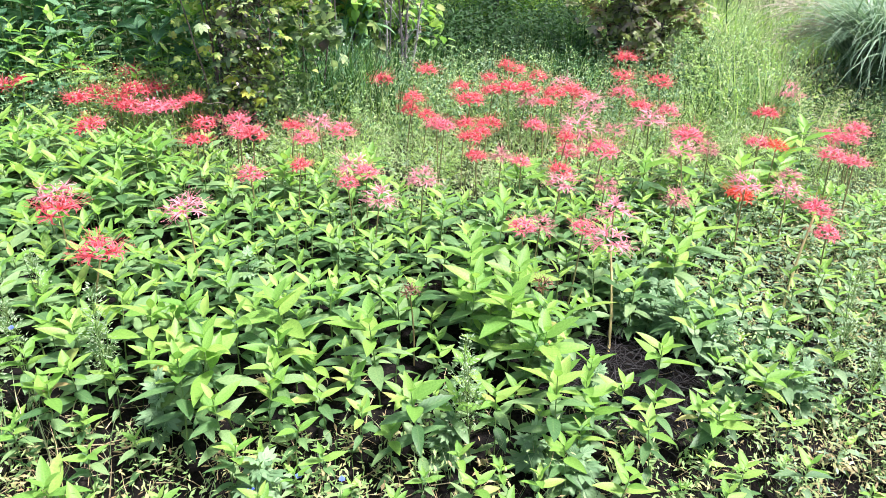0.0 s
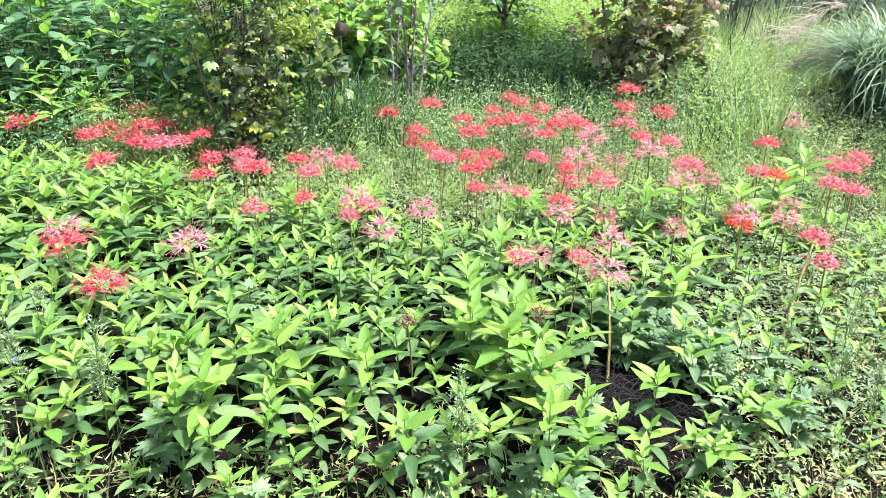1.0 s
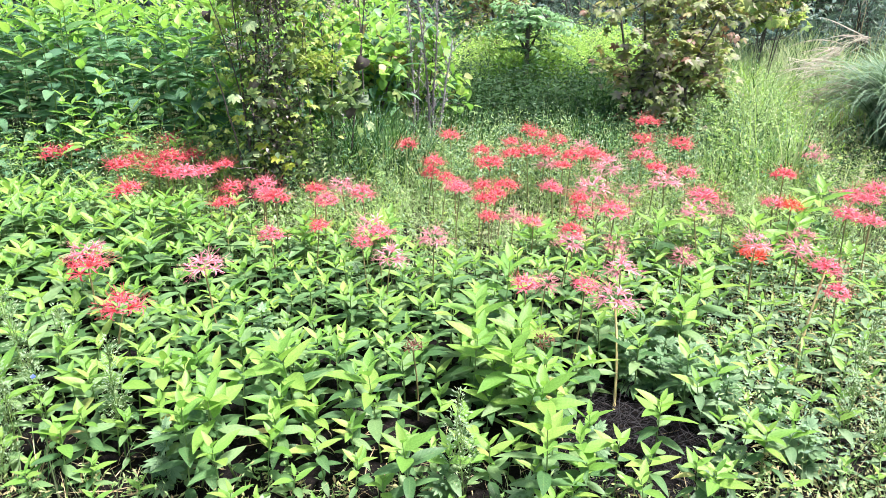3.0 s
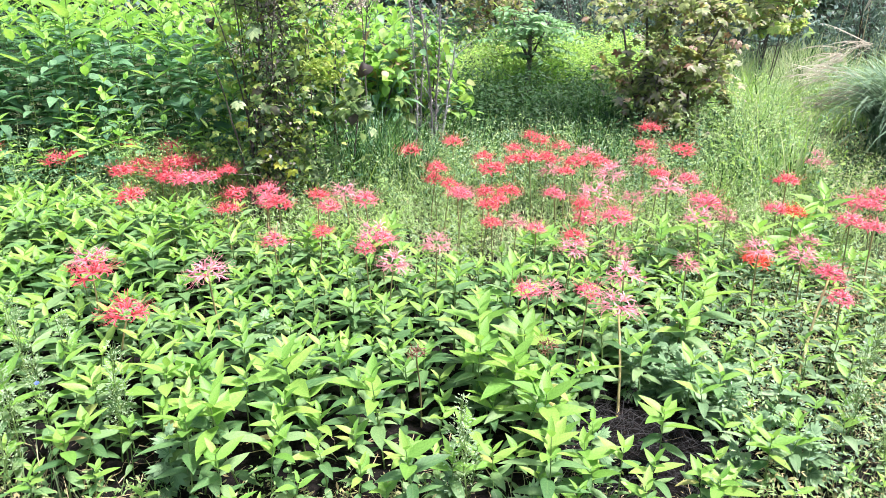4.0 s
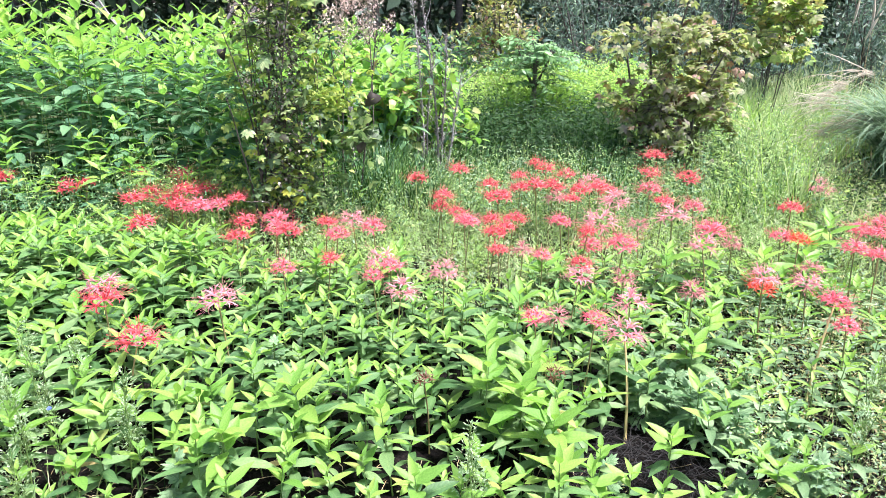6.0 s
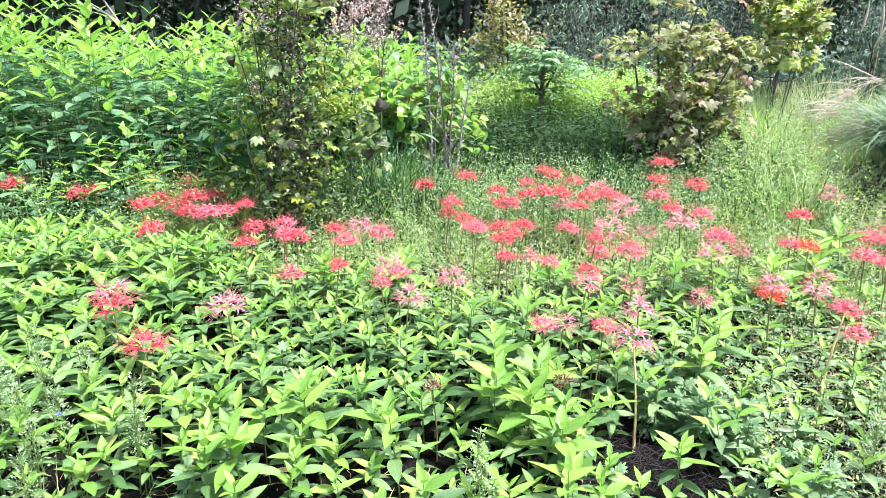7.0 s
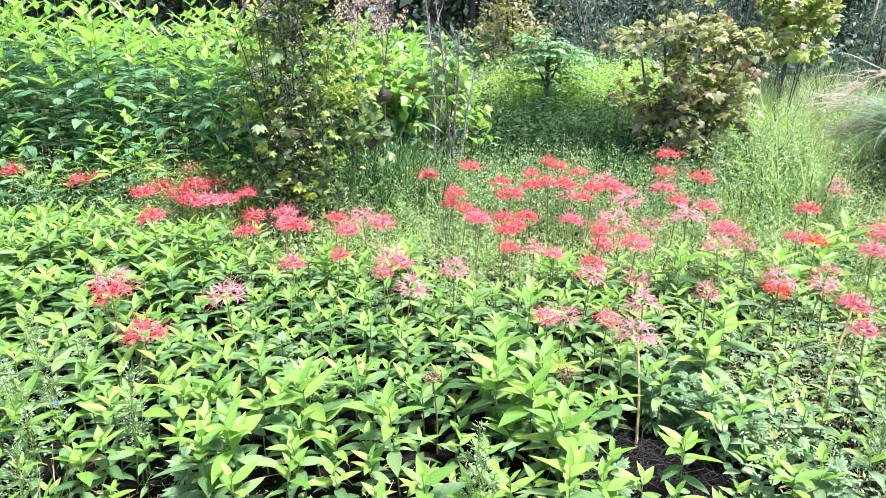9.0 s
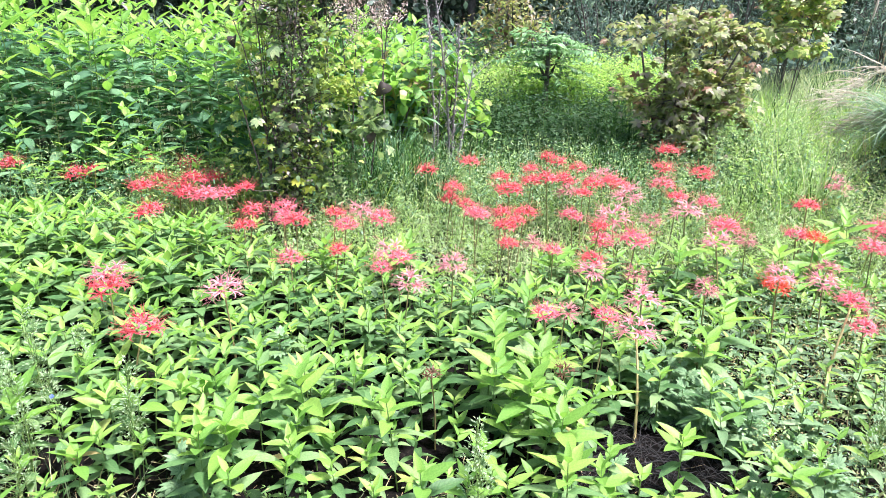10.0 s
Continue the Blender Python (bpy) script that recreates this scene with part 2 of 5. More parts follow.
def mesh_of(name, pieces, materials):
    """One mesh from pieces of (verts, quads, uvs, material slot)."""
    me = bpy.data.meshes.new(name)
    base, vs, fs, us, ms = 0, [], [], [], []
    for v, f, u, slot in pieces:
        vs.append(v), fs.append(f + base), us.append(u), ms.append(np.full(len(f), slot))
        base += len(v)
    v, f, u, s = np.concatenate(vs), np.concatenate(fs), np.concatenate(us), np.concatenate(ms)
    me.vertices.add(len(v)), me.loops.add(f.size), me.polygons.add(len(f))
    me.vertices.foreach_set("co", v.astype(np.float32).ravel())
    me.loops.foreach_set("vertex_index", f.astype(np.int32).ravel())
    me.polygons.foreach_set("loop_start", np.arange(0, f.size, 4, dtype=np.int32))
    me.polygons.foreach_set("material_index", s.astype(np.int32))
    me.uv_layers.new(name="UVMap").data.foreach_set("uv", u[f.ravel()].astype(np.float32).ravel())
    me.update(calc_edges=True)
    me.polygons.foreach_set("use_smooth", np.ones(len(f), dtype=bool))
    for m in materials:
        me.materials.append(m)
    return me


def part(name, me, parent, m=None, label="", kind=""):
    """One mesh object under a thing or under a part."""
    ob = new(name, me)
    ob.parent = parent
    if m is not None:
        ob.matrix_basis = m
    return tagged(ob, label, "", "", kind)


def thing(name, m, label, category, group="", kind=""):
    ob = new(name)
    ob.empty_display_size = 0.05
    ob.matrix_basis = m
    return tagged(ob, label, category, group, kind)


def whole(name, pieces, materials, label, category, kind=""):
    return tagged(new(name, mesh_of(name, pieces, materials)), label, category, "", kind)


def strip(path, widths, side, fold=0.0, up=(0, 0, 1), cross=2):
    """A band along a path: its half width, its sideways direction, and how far its edges are raised."""
    path, widths = np.asarray(path, float), np.asarray(widths, float)
    side, up = np.asarray(side, float), np.asarray(up, float)
    n = len(path)
    cols = np.linspace(-1, 1, cross + 1)
    v = path[:, None] + cols[None, :, None] * widths[:, None, None] * side + (np.abs(cols) * fold)[None, :, None] * widths[:, None, None] * up
    u = np.stack(np.meshgrid(np.linspace(0, 1, n), (cols + 1) / 2, indexing="ij")[::-1], -1)
    w = cross + 1
    f = [(i * w + j, i * w + j + 1, (i + 1) * w + j + 1, (i + 1) * w + j) for i in range(n - 1) for j in range(cross)]
    return v.reshape(-1, 3), np.array(f), u.reshape(-1, 2)


def leaf(length, width, droop=0.5, fold=0.35, steps=6, wave=0.0, cross=2):
    """A lance-shaped leaf along +x that arches down by its droop."""
    t = np.linspace(0, 1, steps + 1)
    a = np.cumsum(np.full(steps + 1, droop / steps)) - droop * 0.35
    dx, dz = np.cos(a) * length / steps, -np.sin(a) * length / steps
    path = np.stack([np.cumsum(dx) - dx[0], np.sin(t * 5) * wave * length, np.cumsum(dz) - dz[0]], -1)
    w = width / 2 * (np.sin(np.pi * t ** 0.72) ** 0.9) + 0.0012
    w[0], w[-1] = 0.0018, 0.0004
    return strip(path, w, (0, 1, 0), fold, (0, 0, 1), cross)


def lobed_leaf(size, lobes=5):
    """A flat leaf with pointed lobes round its stalk, slightly cupped."""
    vs, fs, us, base = [], [], [], 0
    for i in range(lobes):
        a = radians(-115 + 230 * i / (lobes - 1))
        d, s = np.array((math.cos(a), math.sin(a), 0)), np.array((-math.sin(a), math.cos(a), 0))
        reach = size * (0.62 + 0.38 * math.cos(a * 0.8))
        t = np.array((0, 0.4, 0.72, 1.0))
        path = t[:, None] * d * reach + np.array((0, 0, 1)) * (0.10 * t - 0.28 * t ** 2)[:, None] * size
        v, f, u = strip(path, np.array((0.02, 0.23, 0.17, 0.005)) * size, s, 0.12)
        v[:, 2] += 0.0006 * i
        vs.append(v), fs.append(f + base), us.append(u)
        base += len(v)
    return np.concatenate(vs), np.concatenate(fs), np.concatenate(us)


def tube(path, radii, sides=5):
    path, radii = np.asarray(path, float), np.asarray(radii, float)
    n = len(path)
    t = np.gradient(path, axis=0)
    t /= np.linalg.norm(t, axis=1)[:, None] + 1e-9
    ref = np.where(np.abs(t[:, 2:3]) > 0.9, np.array([[1.0, 0, 0]]), np.array([[0, 0, 1.0]]))
    s = np.cross(t, ref)
    s /= np.linalg.norm(s, axis=1)[:, None] + 1e-9
    o = np.cross(s, t)
    a = np.linspace(0, 2 * np.pi, sides, endpoint=False)
    v = path[:, None] + (np.cos(a)[None, :, None] * s[:, None] + np.sin(a)[None, :, None] * o[:, None]) * radii[:, None, None]
    u = np.stack(np.meshgrid(np.linspace(0, 1, n), np.linspace(0, 1, sides), indexing="ij")[::-1], -1)
    f = [(i * sides + j, i * sides + (j + 1) % sides, (i + 1) * sides + (j + 1) % sides, (i + 1) * sides + j) for i in range(n - 1) for j in range(sides)]
    return v.reshape(-1, 3), np.array(f), u.reshape(-1, 2)


def bent(start, way, length, steps=6, sag=0.0, wander=0.05):
    """A wandering path from start along way; sag bends it down."""
    d = np.array(way, float)
    d /= np.linalg.norm(d)
    p, out = np.array(start, float), [np.array(start, float)]
    for _ in range(steps):
        d = d + rng.normal(0, wander, 3) + np.array((0, 0, -sag / steps))
        d /= np.linalg.norm(d)
        p = p + d * length / steps
        out.append(p)
    return np.array(out)


def spin(az, pitch, roll, scale, at):
    """Turns of many pieces: azimuth, upward pitch and roll in degrees, sizes and places."""
    az, pitch, roll = np.radians(az), np.radians(pitch), np.radians(roll)
    ca, sa, cp, sp, cr, sr = np.cos(az), np.sin(az), np.cos(pitch), np.sin(pitch), np.cos(roll), np.sin(roll)
    x = np.stack([ca * cp, sa * cp, sp], -1)
    y0 = np.stack([-sa, ca, np.zeros_like(ca)], -1)
    z0 = np.cross(x, y0)
    y, z = y0 * cr[:, None] + z0 * sr[:, None], z0 * cr[:, None] - y0 * sr[:, None]
    r = np.stack([x, y, z], -1) * np.asarray(scale).reshape(-1, 1, 1)
    return r, np.asarray(at, float)


def scatter(shape, turns, slot=0):
    """One piece with a shape repeated at many turns."""
    v, f, u = shape
    r, at = turns
    n = len(at)
    if n == 0:
        return np.zeros((0, 3)), np.zeros((0, 4), int), np.zeros((0, 2)), slot
    vv = np.einsum("nij,kj->nki", r, v) + at[:, None]
    ff = f[None] + (np.arange(n) * len(v))[:, None, None]
    return vv.reshape(-1, 3), ff.reshape(-1, 4), np.tile(u, (n, 1)), slot


def scatter_mixed(shapes, az, pitch, roll, scale, at, slot=0):
    pick = rng.integers(0, len(shapes), len(at))
    out = []
    for i, s in enumerate(shapes):
        q = pick == i
        out.append(scatter(s, spin(az[q], pitch[q], roll[q], scale[q], at[q]), slot))
    return out


def matrices(turns):
    r, at = turns
    out = []
    for a, p in zip(r, at):
        m = Matrix(a.tolist()).to_4x4()
        m.translation = p.tolist()
        out.append(m)
    return out


def ground_height(x, y):
    return 0.018 * np.sin(1.7 * x + 0.6) * np.cos(1.3 * y) + 0.012 * np.sin(4.1 * x + 2.3 * y)


# ---- ground ----
def ground():
    gx = np.concatenate([[-900, -300, -90, -40, -18], np.linspace(-8, 8, 81), [18, 40, 90, 300, 900]])
    gy = np.concatenate([[-900, -300, -90, -30, -8], np.linspace(-3, 12, 76), [16, 24, 40, 90, 300, 900]])
    xx, yy = np.meshgrid(gx, gy, indexing="ij")
    fade = np.clip((14 - np.hypot(xx, yy)) / 6, 0, 1)
    v = np.stack([xx, yy, (ground_height(xx, yy) + rng.normal(0, 0.004, xx.shape)) * fade], -1).reshape(-1, 3)
    n = len(gy)
    f = np.array([(i * n + j, (i + 1) * n + j, (i + 1) * n + j + 1, i * n + j + 1) for i in range(len(gx) - 1) for j in range(n - 1)])
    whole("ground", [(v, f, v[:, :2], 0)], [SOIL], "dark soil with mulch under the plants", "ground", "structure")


ground()

# ---- broad-leaved plants ----
MATURE = [leaf(1, uni(0.31, 0.38), uni(0.15, 0.65), uni(0.2, 0.45), 6, uni(-0.02, 0.02)) for _ in range(6)]
FRESH = [leaf(1, uni(0.30, 0.37), uni(0.0, 0.4), uni(0.3, 0.55), 6, uni(-0.02, 0.02)) for _ in range(4)]
LOW_MATURE = [leaf(1, uni(0.32, 0.39), uni(0.1, 0.65), 0.3, 4) for _ in range(4)]
LOW_FRESH = [leaf(1, uni(0.31, 0.38), uni(0, 0.4), 0.45, 4) for _ in range(3)]


def plant_layout(height, nodes, size, first=0.25, lean=0.06, rise=54, fresh_from=0.7):
    """Crosswise pairs of leaves up a stem, spreading below, upright and small at the tip."""
    a0 = uni(0, 360)
    tip = np.array((uni(-lean, lean) * height, uni(-lean, lean) * height, height))
    az, pitch, roll, scale, at, young = [], [], [], [], [], []
    for i in range(nodes):
        t = i / max(1, nodes - 1)
        place = tip * (first + (1 - first) * t ** (0.6 if first > 0.2 else 0.9))
        big = size * (0.68 + 0.5 * math.sin(math.pi * (0.12 + 0.62 * t))) * (1 - 0.42 * t ** 4)
        for s in (0, 180):
            az.append(a0 + 90 * i + s + uni(-16, 16))
            pitch.append(-8 + rise * t ** 1.4 + uni(-11, 10)), roll.append(uni(-15, 15))
            scale.append(big * uni(0.82, 1.15)), at.append(place), young.append(t > fresh_from)
    return (tip, *(np.array(q) for q in (az, pitch, roll, scale, at)), np.array(young))


def stem_path(tip, steps=5):
    t = np.linspace(0, 1, steps + 1)[:, None]
    return t * np.array(tip) + np.sin(t * np.pi) * np.array((uni(-0.01, 0.01), uni(-0.01, 0.01), 0))


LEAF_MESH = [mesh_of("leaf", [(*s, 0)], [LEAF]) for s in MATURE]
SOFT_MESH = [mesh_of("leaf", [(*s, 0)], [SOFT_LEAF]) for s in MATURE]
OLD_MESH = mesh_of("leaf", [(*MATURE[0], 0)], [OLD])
YOUNG_MESH = [mesh_of("leaf", [(*s, 0)], [YOUNG_TOPLIT]) for s in FRESH]


def leafy_plant(height, nodes, size, fresh_from=0.58, soft=False):
    """A low plant: its stem and each leaf a part."""
    plant = thing("leafy_plant", pose(0, 0, -40), "low green plant with pointed lance-shaped leaves in pairs", "plant", "leafy plants of the bed")
    tip, az, pitch, roll, scale, at, young = plant_layout(height, nodes, size, fresh_from=fresh_from)
    part("stem", mesh_of("stem", [(*tube(stem_path(tip), np.linspace(0.0032, 0.0014, 6)), 0)], [STEM]), plant)
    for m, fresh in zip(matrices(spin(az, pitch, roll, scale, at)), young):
        # Upper pairs take the lighter colour, lower ones the darker, as if shaded.
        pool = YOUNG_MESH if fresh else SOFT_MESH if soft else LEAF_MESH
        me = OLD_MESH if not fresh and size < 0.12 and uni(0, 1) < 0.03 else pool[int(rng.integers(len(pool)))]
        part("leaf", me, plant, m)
    return plant


def in_dirt(x, y, grow=0.0):
    return ((x - 0.77) / (0.23 + grow)) ** 2 + ((y - 1.81) / (0.29 + grow)) ** 2 < 1


def patch(x, y):
    """Where the bed grows rank or thin, from -1 to 1."""
    return math.sin(4.3 * x + 1.9 * y + 0.7) * math.cos(3.1 * y - 2.2 * x) + 0.4 * math.sin(9.0 * x - 7.0 * y)


def bed_depth(x):
    """How far back the bed of leafy plants reaches."""
    if x < -1.0:
        return 3.75 + 0.3 * min(1.0, max(0.0, -1.5 - x) * 2)
    if -0.15 < x < 0.55:
        return 3.06
    return 3.5 if x < 1.1 else 3.45


def spots(count, x0, x1, y0, y1, gap, keep, seeds=()):
    """Places at least gap apart, where keep(x, y) allows."""
    out = list(seeds)
    for _ in range(count * 25):
        if len(out) >= count:
            break
        x, y = uni(x0, x1), uni(y0, y1)
        if keep(x, y) and all((x - a) ** 2 + (y - b) ** 2 > gap * gap for a, b in out):
            out.append((x, y))
    return out


def bed_keep(x, y):
    if ((x - 0.77) / 0.23) ** 2 + ((y - 1.80) / 0.29) ** 2 < 1 or ((x + 0.8) / 0.16) ** 2 + ((y - 1.5) / 0.1) ** 2 < 1 or y > bed_depth(x) or abs(x) > 0.62 * (y + 0.9) + 0.25 or ((x - 1.0) / 0.16) ** 2 + ((y - 2.2) / 0.2) ** 2 < 1:
        return False
    if x < -1.2 and y > 3.5 and uni(0, 1) < 0.55:
        return False
    if y < 1.45 and uni(0, 1) < 0.65:
        return False
    if ((x - 1.2) / 0.35) ** 2 + ((y - 1.8) / 0.35) ** 2 < 1 and uni(0, 1) < 0.5:
        return False
    if ((x - 2.5) / 0.4) ** 2 + ((y - 3.55) / 0.35) ** 2 < 1 or (patch(x, y) < -0.45 and uni(0, 1) < 0.4):
        return False
    return not (x > 1.1 and uni(0, 1) < 0.2)


BED = spots(790, -3.2, 2.9, 1.0, 4.3, 0.093, bed_keep)
BED.sort(key=lambda s: s[1])
protos = [leafy_plant(h, n, s) for h, n, s in ((0.28, 6, 0.104), (0.32, 7, 0.108), (0.24, 6, 0.098), (0.30, 6, 0.110), (0.26, 6, 0.094), (0.34, 7, 0.106), (0.20, 5, 0.092), (0.29, 6, 0.108))]
soft_protos = [tagged(leafy_plant(h, 5, s, 0.7, True), "small pale grey-green plant with pointed leaves in pairs") for h, s in ((0.24, 0.105), (0.2, 0.10), (0.27, 0.11), (0.22, 0.095))]
pools = {False: [protos, 0], True: [soft_protos, 0]}
CLOSE = 180
for x, y in BED[:CLOSE]:
    pool = pools[x > 0.95]
    ob = pool[0][pool[1]] if pool[1] < len(pool[0]) else copy_thing(pool[0][int(rng.integers(len(pool[0])))], Matrix())
    pool[1] += 1
    low = (0.66 if y < 1.35 else (0.82 if x > 1.1 else 1.0)) * (1 + 0.12 * patch(x, y))
    ob.matrix_basis = pose(x, y, float(ground_height(x, y)) - 0.005, uni(-7, 7), uni(-7, 7), uni(0, 360)) @ Matrix.Scale(uni(0.6, 1.05) * low, 4)


def joined_plants(places, heights, nodes, size, shapes, fresh, slots, first=0.25, rise=54, fresh_from=0.58):
    """Pieces of many plants in one: mature leaves, young leaves and stems."""
    old, new_, stems = [[] for _ in range(5)], [[] for _ in range(5)], []
    for x, y in places:
        h = heights(x, y)
        tip, az, pitch, roll, scale, at, young = plant_layout(h, nodes, size * (1.3 if x < -1.25 and y > 2.7 and h < 0.5 else 0.72 if x > 1.1 and y < 3.0 else 1.0), first, 0.06, rise, fresh_from)
        at = at + np.array((x, y, float(ground_height(x, y)) - 0.005))
        for store, q in ((old, ~young), (new_, young)):
            for s, a in zip(store, (az[q], pitch[q], roll[q], scale[q], at[q])):
                s.append(a)
        v, f, u = tube(stem_path(tip, 3) + np.array((x, y, -0.005)), np.linspace(0.004, 0.002, 4), 4)
        stems.append((v, f, u, slots[2]))
    old, new_ = [np.concatenate(a) for a in old], [np.concatenate(a) for a in new_]
    return scatter_mixed(shapes, *old, slots[0]) + scatter_mixed(fresh, *new_, slots[1]) + stems


REST = BED[CLOSE:]
whole("pale_undergrowth", joined_plants([q for q in REST if q[0] > 1.15 and q[1] < 3.1], lambda x, y: uni(0.14, 0.26), 5, 0.112, LOW_MATURE, LOW_FRESH, (0, 1, 2), fresh_from=0.7), [SOFT_LEAF, YOUNG_TOPLIT, STEM],
      "small pale green plants on the dry side of the bed", "plants", "stuff")
whole("leafy_undergrowth", joined_plants([q for q in REST if not (q[0] > 1.15 and q[1] < 3.1)], lambda x, y: (uni(0.25, 0.35) if x < -1.25 and y > 2.7 else uni(0.17, 0.30) * (0.75 if x > 1.1 else 1)) * (1 + 0.16 * patch(x, y)), 6, 0.108, LOW_MATURE, LOW_FRESH, (0, 1, 2), fresh_from=0.7), [LEAF, YOUNG_TOPLIT, STEM],
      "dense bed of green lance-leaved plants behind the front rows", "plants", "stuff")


def outer_keep(x, y):
    return abs(x) > 0.62 * (y + 0.9) + 0.2 and y < 3.6 + 0.3 * math.sin(3 * x) and (abs(x) < 3.6 + 0.3 * math.sin(4 * y))


OUTER = spots(260, -3.9, 3.9, 0.9, 3.9, 0.1, outer_keep)
whole("outer_undergrowth", joined_plants(OUTER, lambda x, y: uni(0.16, 0.29), 6, 0.12, LOW_MATURE, LOW_FRESH, (0, 1, 2)), [LEAF, YOUNG_TOPLIT, STEM],
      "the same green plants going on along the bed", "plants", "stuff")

# taller plants that stand out of the bed
for x, y, h, s in ((0.33, 2.33, 0.47, 0.155), (0.26, 2.2, 0.38, 0.15), (0.40, 2.08, 0.36, 0.15), (0.34, 1.85, 0.36, 0.145), (0.42, 1.72, 0.32, 0.14), (1.16, 2.42, 0.38, 0.155), (1.08, 2.3, 0.30, 0.13),
                   (2.28, 3.55, 0.42, 0.16), (2.14, 3.45, 0.36, 0.15), (-0.38, 1.78, 0.36, 0.135), (0.80, 1.66, 0.25, 0.105), (0.52, 1.47, 0.2, 0.09), (1.1, 1.55, 0.22, 0.10), (0.9, 1.42, 0.18, 0.09), (-0.92, 1.22, 0.18, 0.10), (-0.84, 1.16, 0.15, 0.095),
                   (0.2, 1.95, 0.36, 0.145), (-0.1, 1.7, 0.36, 0.135), (1.75, 3.15, 0.34, 0.15), (1.45, 3.3, 0.36, 0.14), (1.22, 3.2, 0.38, 0.14), (0.62, 3.2, 0.34, 0.13), (-0.62, 3.15, 0.36, 0.14), (-0.2, 3.2, 0.34, 0.13), (2.0, 3.3, 0.3, 0.14), (-1.25, 3.25, 0.36, 0.15)):
    ob = leafy_plant(h, 7, s, 0.35)
    ob.name = "tall_leafy_plant"
    tagged(ob, "taller yellow-green plant with large pointed leaves", "plant", "taller plants of the bed")
    ob.matrix_basis = pose(x, y, float(ground_height(x, y)) - 0.005, uni(-5, 5), uni(-5, 5), uni(0, 360))

# ---- bank of tall plants ----


def bank_height(x, y):
    return (1.45 - 0.09 * max(0, x + 3.0)) * uni(0.80, 1.12) * (0.55 + 0.45 * min(1.0, max(0.0, y - 4.75) / 0.6))


def bank_keep(x, y):
    return y > 4.75 + 0.10 * max(0.0, x + 1.6) ** 2 and y - 0.2 * x < 8.3 and not (x > -1.0 and y < 6.2)


BANK = spots(330, -5.6, -0.3, 4.7, 7.8, 0.165, bank_keep)
BANK.sort(key=lambda s: s[1])


def tall_plant(height, fresh_from):
    plant = thing("tall_plant", pose(0, 0, -40), "shoulder-high leafy plant with bright green tip leaves" if fresh_from < 0.9 else "tall leafy plant with broad dark green leaves", "plant", "bank of tall plants")
    tip, az, pitch, roll, scale, at, young = plant_layout(height, 10, 0.225, 0.12, 0.1, 50, fresh_from)
    part("stem", mesh_of("stem", [(*tube(stem_path(tip, 7), np.linspace(0.007, 0.002, 8)), 0)], [STEM]), plant)
    for m, fresh in zip(matrices(spin(az, pitch, roll, scale, at)), young):
        pool = TALL_YOUNG_MESH if fresh else TALL_MESH
        part("leaf", pool[int(rng.integers(len(pool)))], plant, m)
    return plant


DROOPING = [leaf(1, uni(0.34, 0.43), uni(0.5, 1.1), uni(0.2, 0.4), 6, uni(-0.02, 0.02)) for _ in range(6)]
TALL_MESH = [mesh_of("leaf", [(*s, 0)], [TALL_LEAF]) for s in DROOPING]
TALL_YOUNG_MESH = [mesh_of("leaf", [(*s, 0)], [TALL_YOUNG]) for s in FRESH]
protos = [tall_plant(uni(1.2, 1.35), 0.97) for _ in range(4)] + [tall_plant(uni(1.2, 1.35), 0.7) for _ in range(5)]
for i, (x, y) in enumerate(BANK[:72]):
    # Front plants often lack bright tips, putting the bank's lower shade into colour.
    ob = protos[i] if i < len(protos) else copy_thing(protos[int(rng.integers(4)) if y < 5.15 and uni(0, 1) < 0.5 else 4 + int(rng.integers(5))], Matrix())
    ob.matrix_basis = pose(x, y, float(ground_height(x, y)) - 0.01, uni(-5, 5), uni(-5, 5), uni(0, 360)) @ Matrix.Scale(bank_height(x, y) / 1.28, 4)
for x, y, h in ((-1.48, 5.0, 1.5), (-1.32, 4.9, 1.38), (-1.62, 4.85, 1.3), (-1.4, 4.72, 0.95), (-0.78, 5.35, 1.2), (-0.62, 5.5, 1.1), (-0.42, 5.55, 1.05), (-0.25, 5.7, 1.1), (-1.15, 5.1, 1.25)):
    ob = copy_thing(protos[4 + int(rng.integers(5))], Matrix())
    ob.matrix_basis = pose(x, y, float(ground_height(x, y)) - 0.01, uni(-5, 5), uni(-5, 5), uni(0, 360)) @ Matrix.Scale(h / 1.28, 4)
whole("tall_undergrowth", joined_plants(BANK[72:], bank_height, 10, 0.215, LOW_MATURE, LOW_FRESH, (0, 1, 2), 0.15, 50, 0.68), [TALL_LEAF, TALL_YOUNG, STEM],
      "rear of the bank of tall leafy plants", "plants", "stuff")

SKIRT = spots(110, -4.6, -0.5, 4.35, 4.95, 0.12, lambda x, y: y > 4.3 + 0.12 * max(0.0, x + 2.5))


def skirt_plant(height):
    plant = thing("foot_plant", pose(0, 0, -40), "knee-high dark green leafy plant at the foot of the bank", "plant", "plants at the foot of the bank")
    tip, az, pitch, roll, scale, at, young = plant_layout(height, 8, 0.13, 0.1, 0.08, 40)
    part("stem", mesh_of("stem", [(*tube(stem_path(tip), np.linspace(0.005, 0.002, 6)), 0)], [STEM]), plant)
    pieces = scatter_mixed(LOW_MATURE, *(q[~young] for q in (az, pitch, roll, scale, at)), 0) + scatter_mixed(LOW_FRESH, *(q[young] for q in (az, pitch, roll, scale, at)), 1)
    part("foliage", mesh_of("foliage", pieces, [TALL_LEAF, TALL_YOUNG]), plant, None, "", "stuff")
    return plant


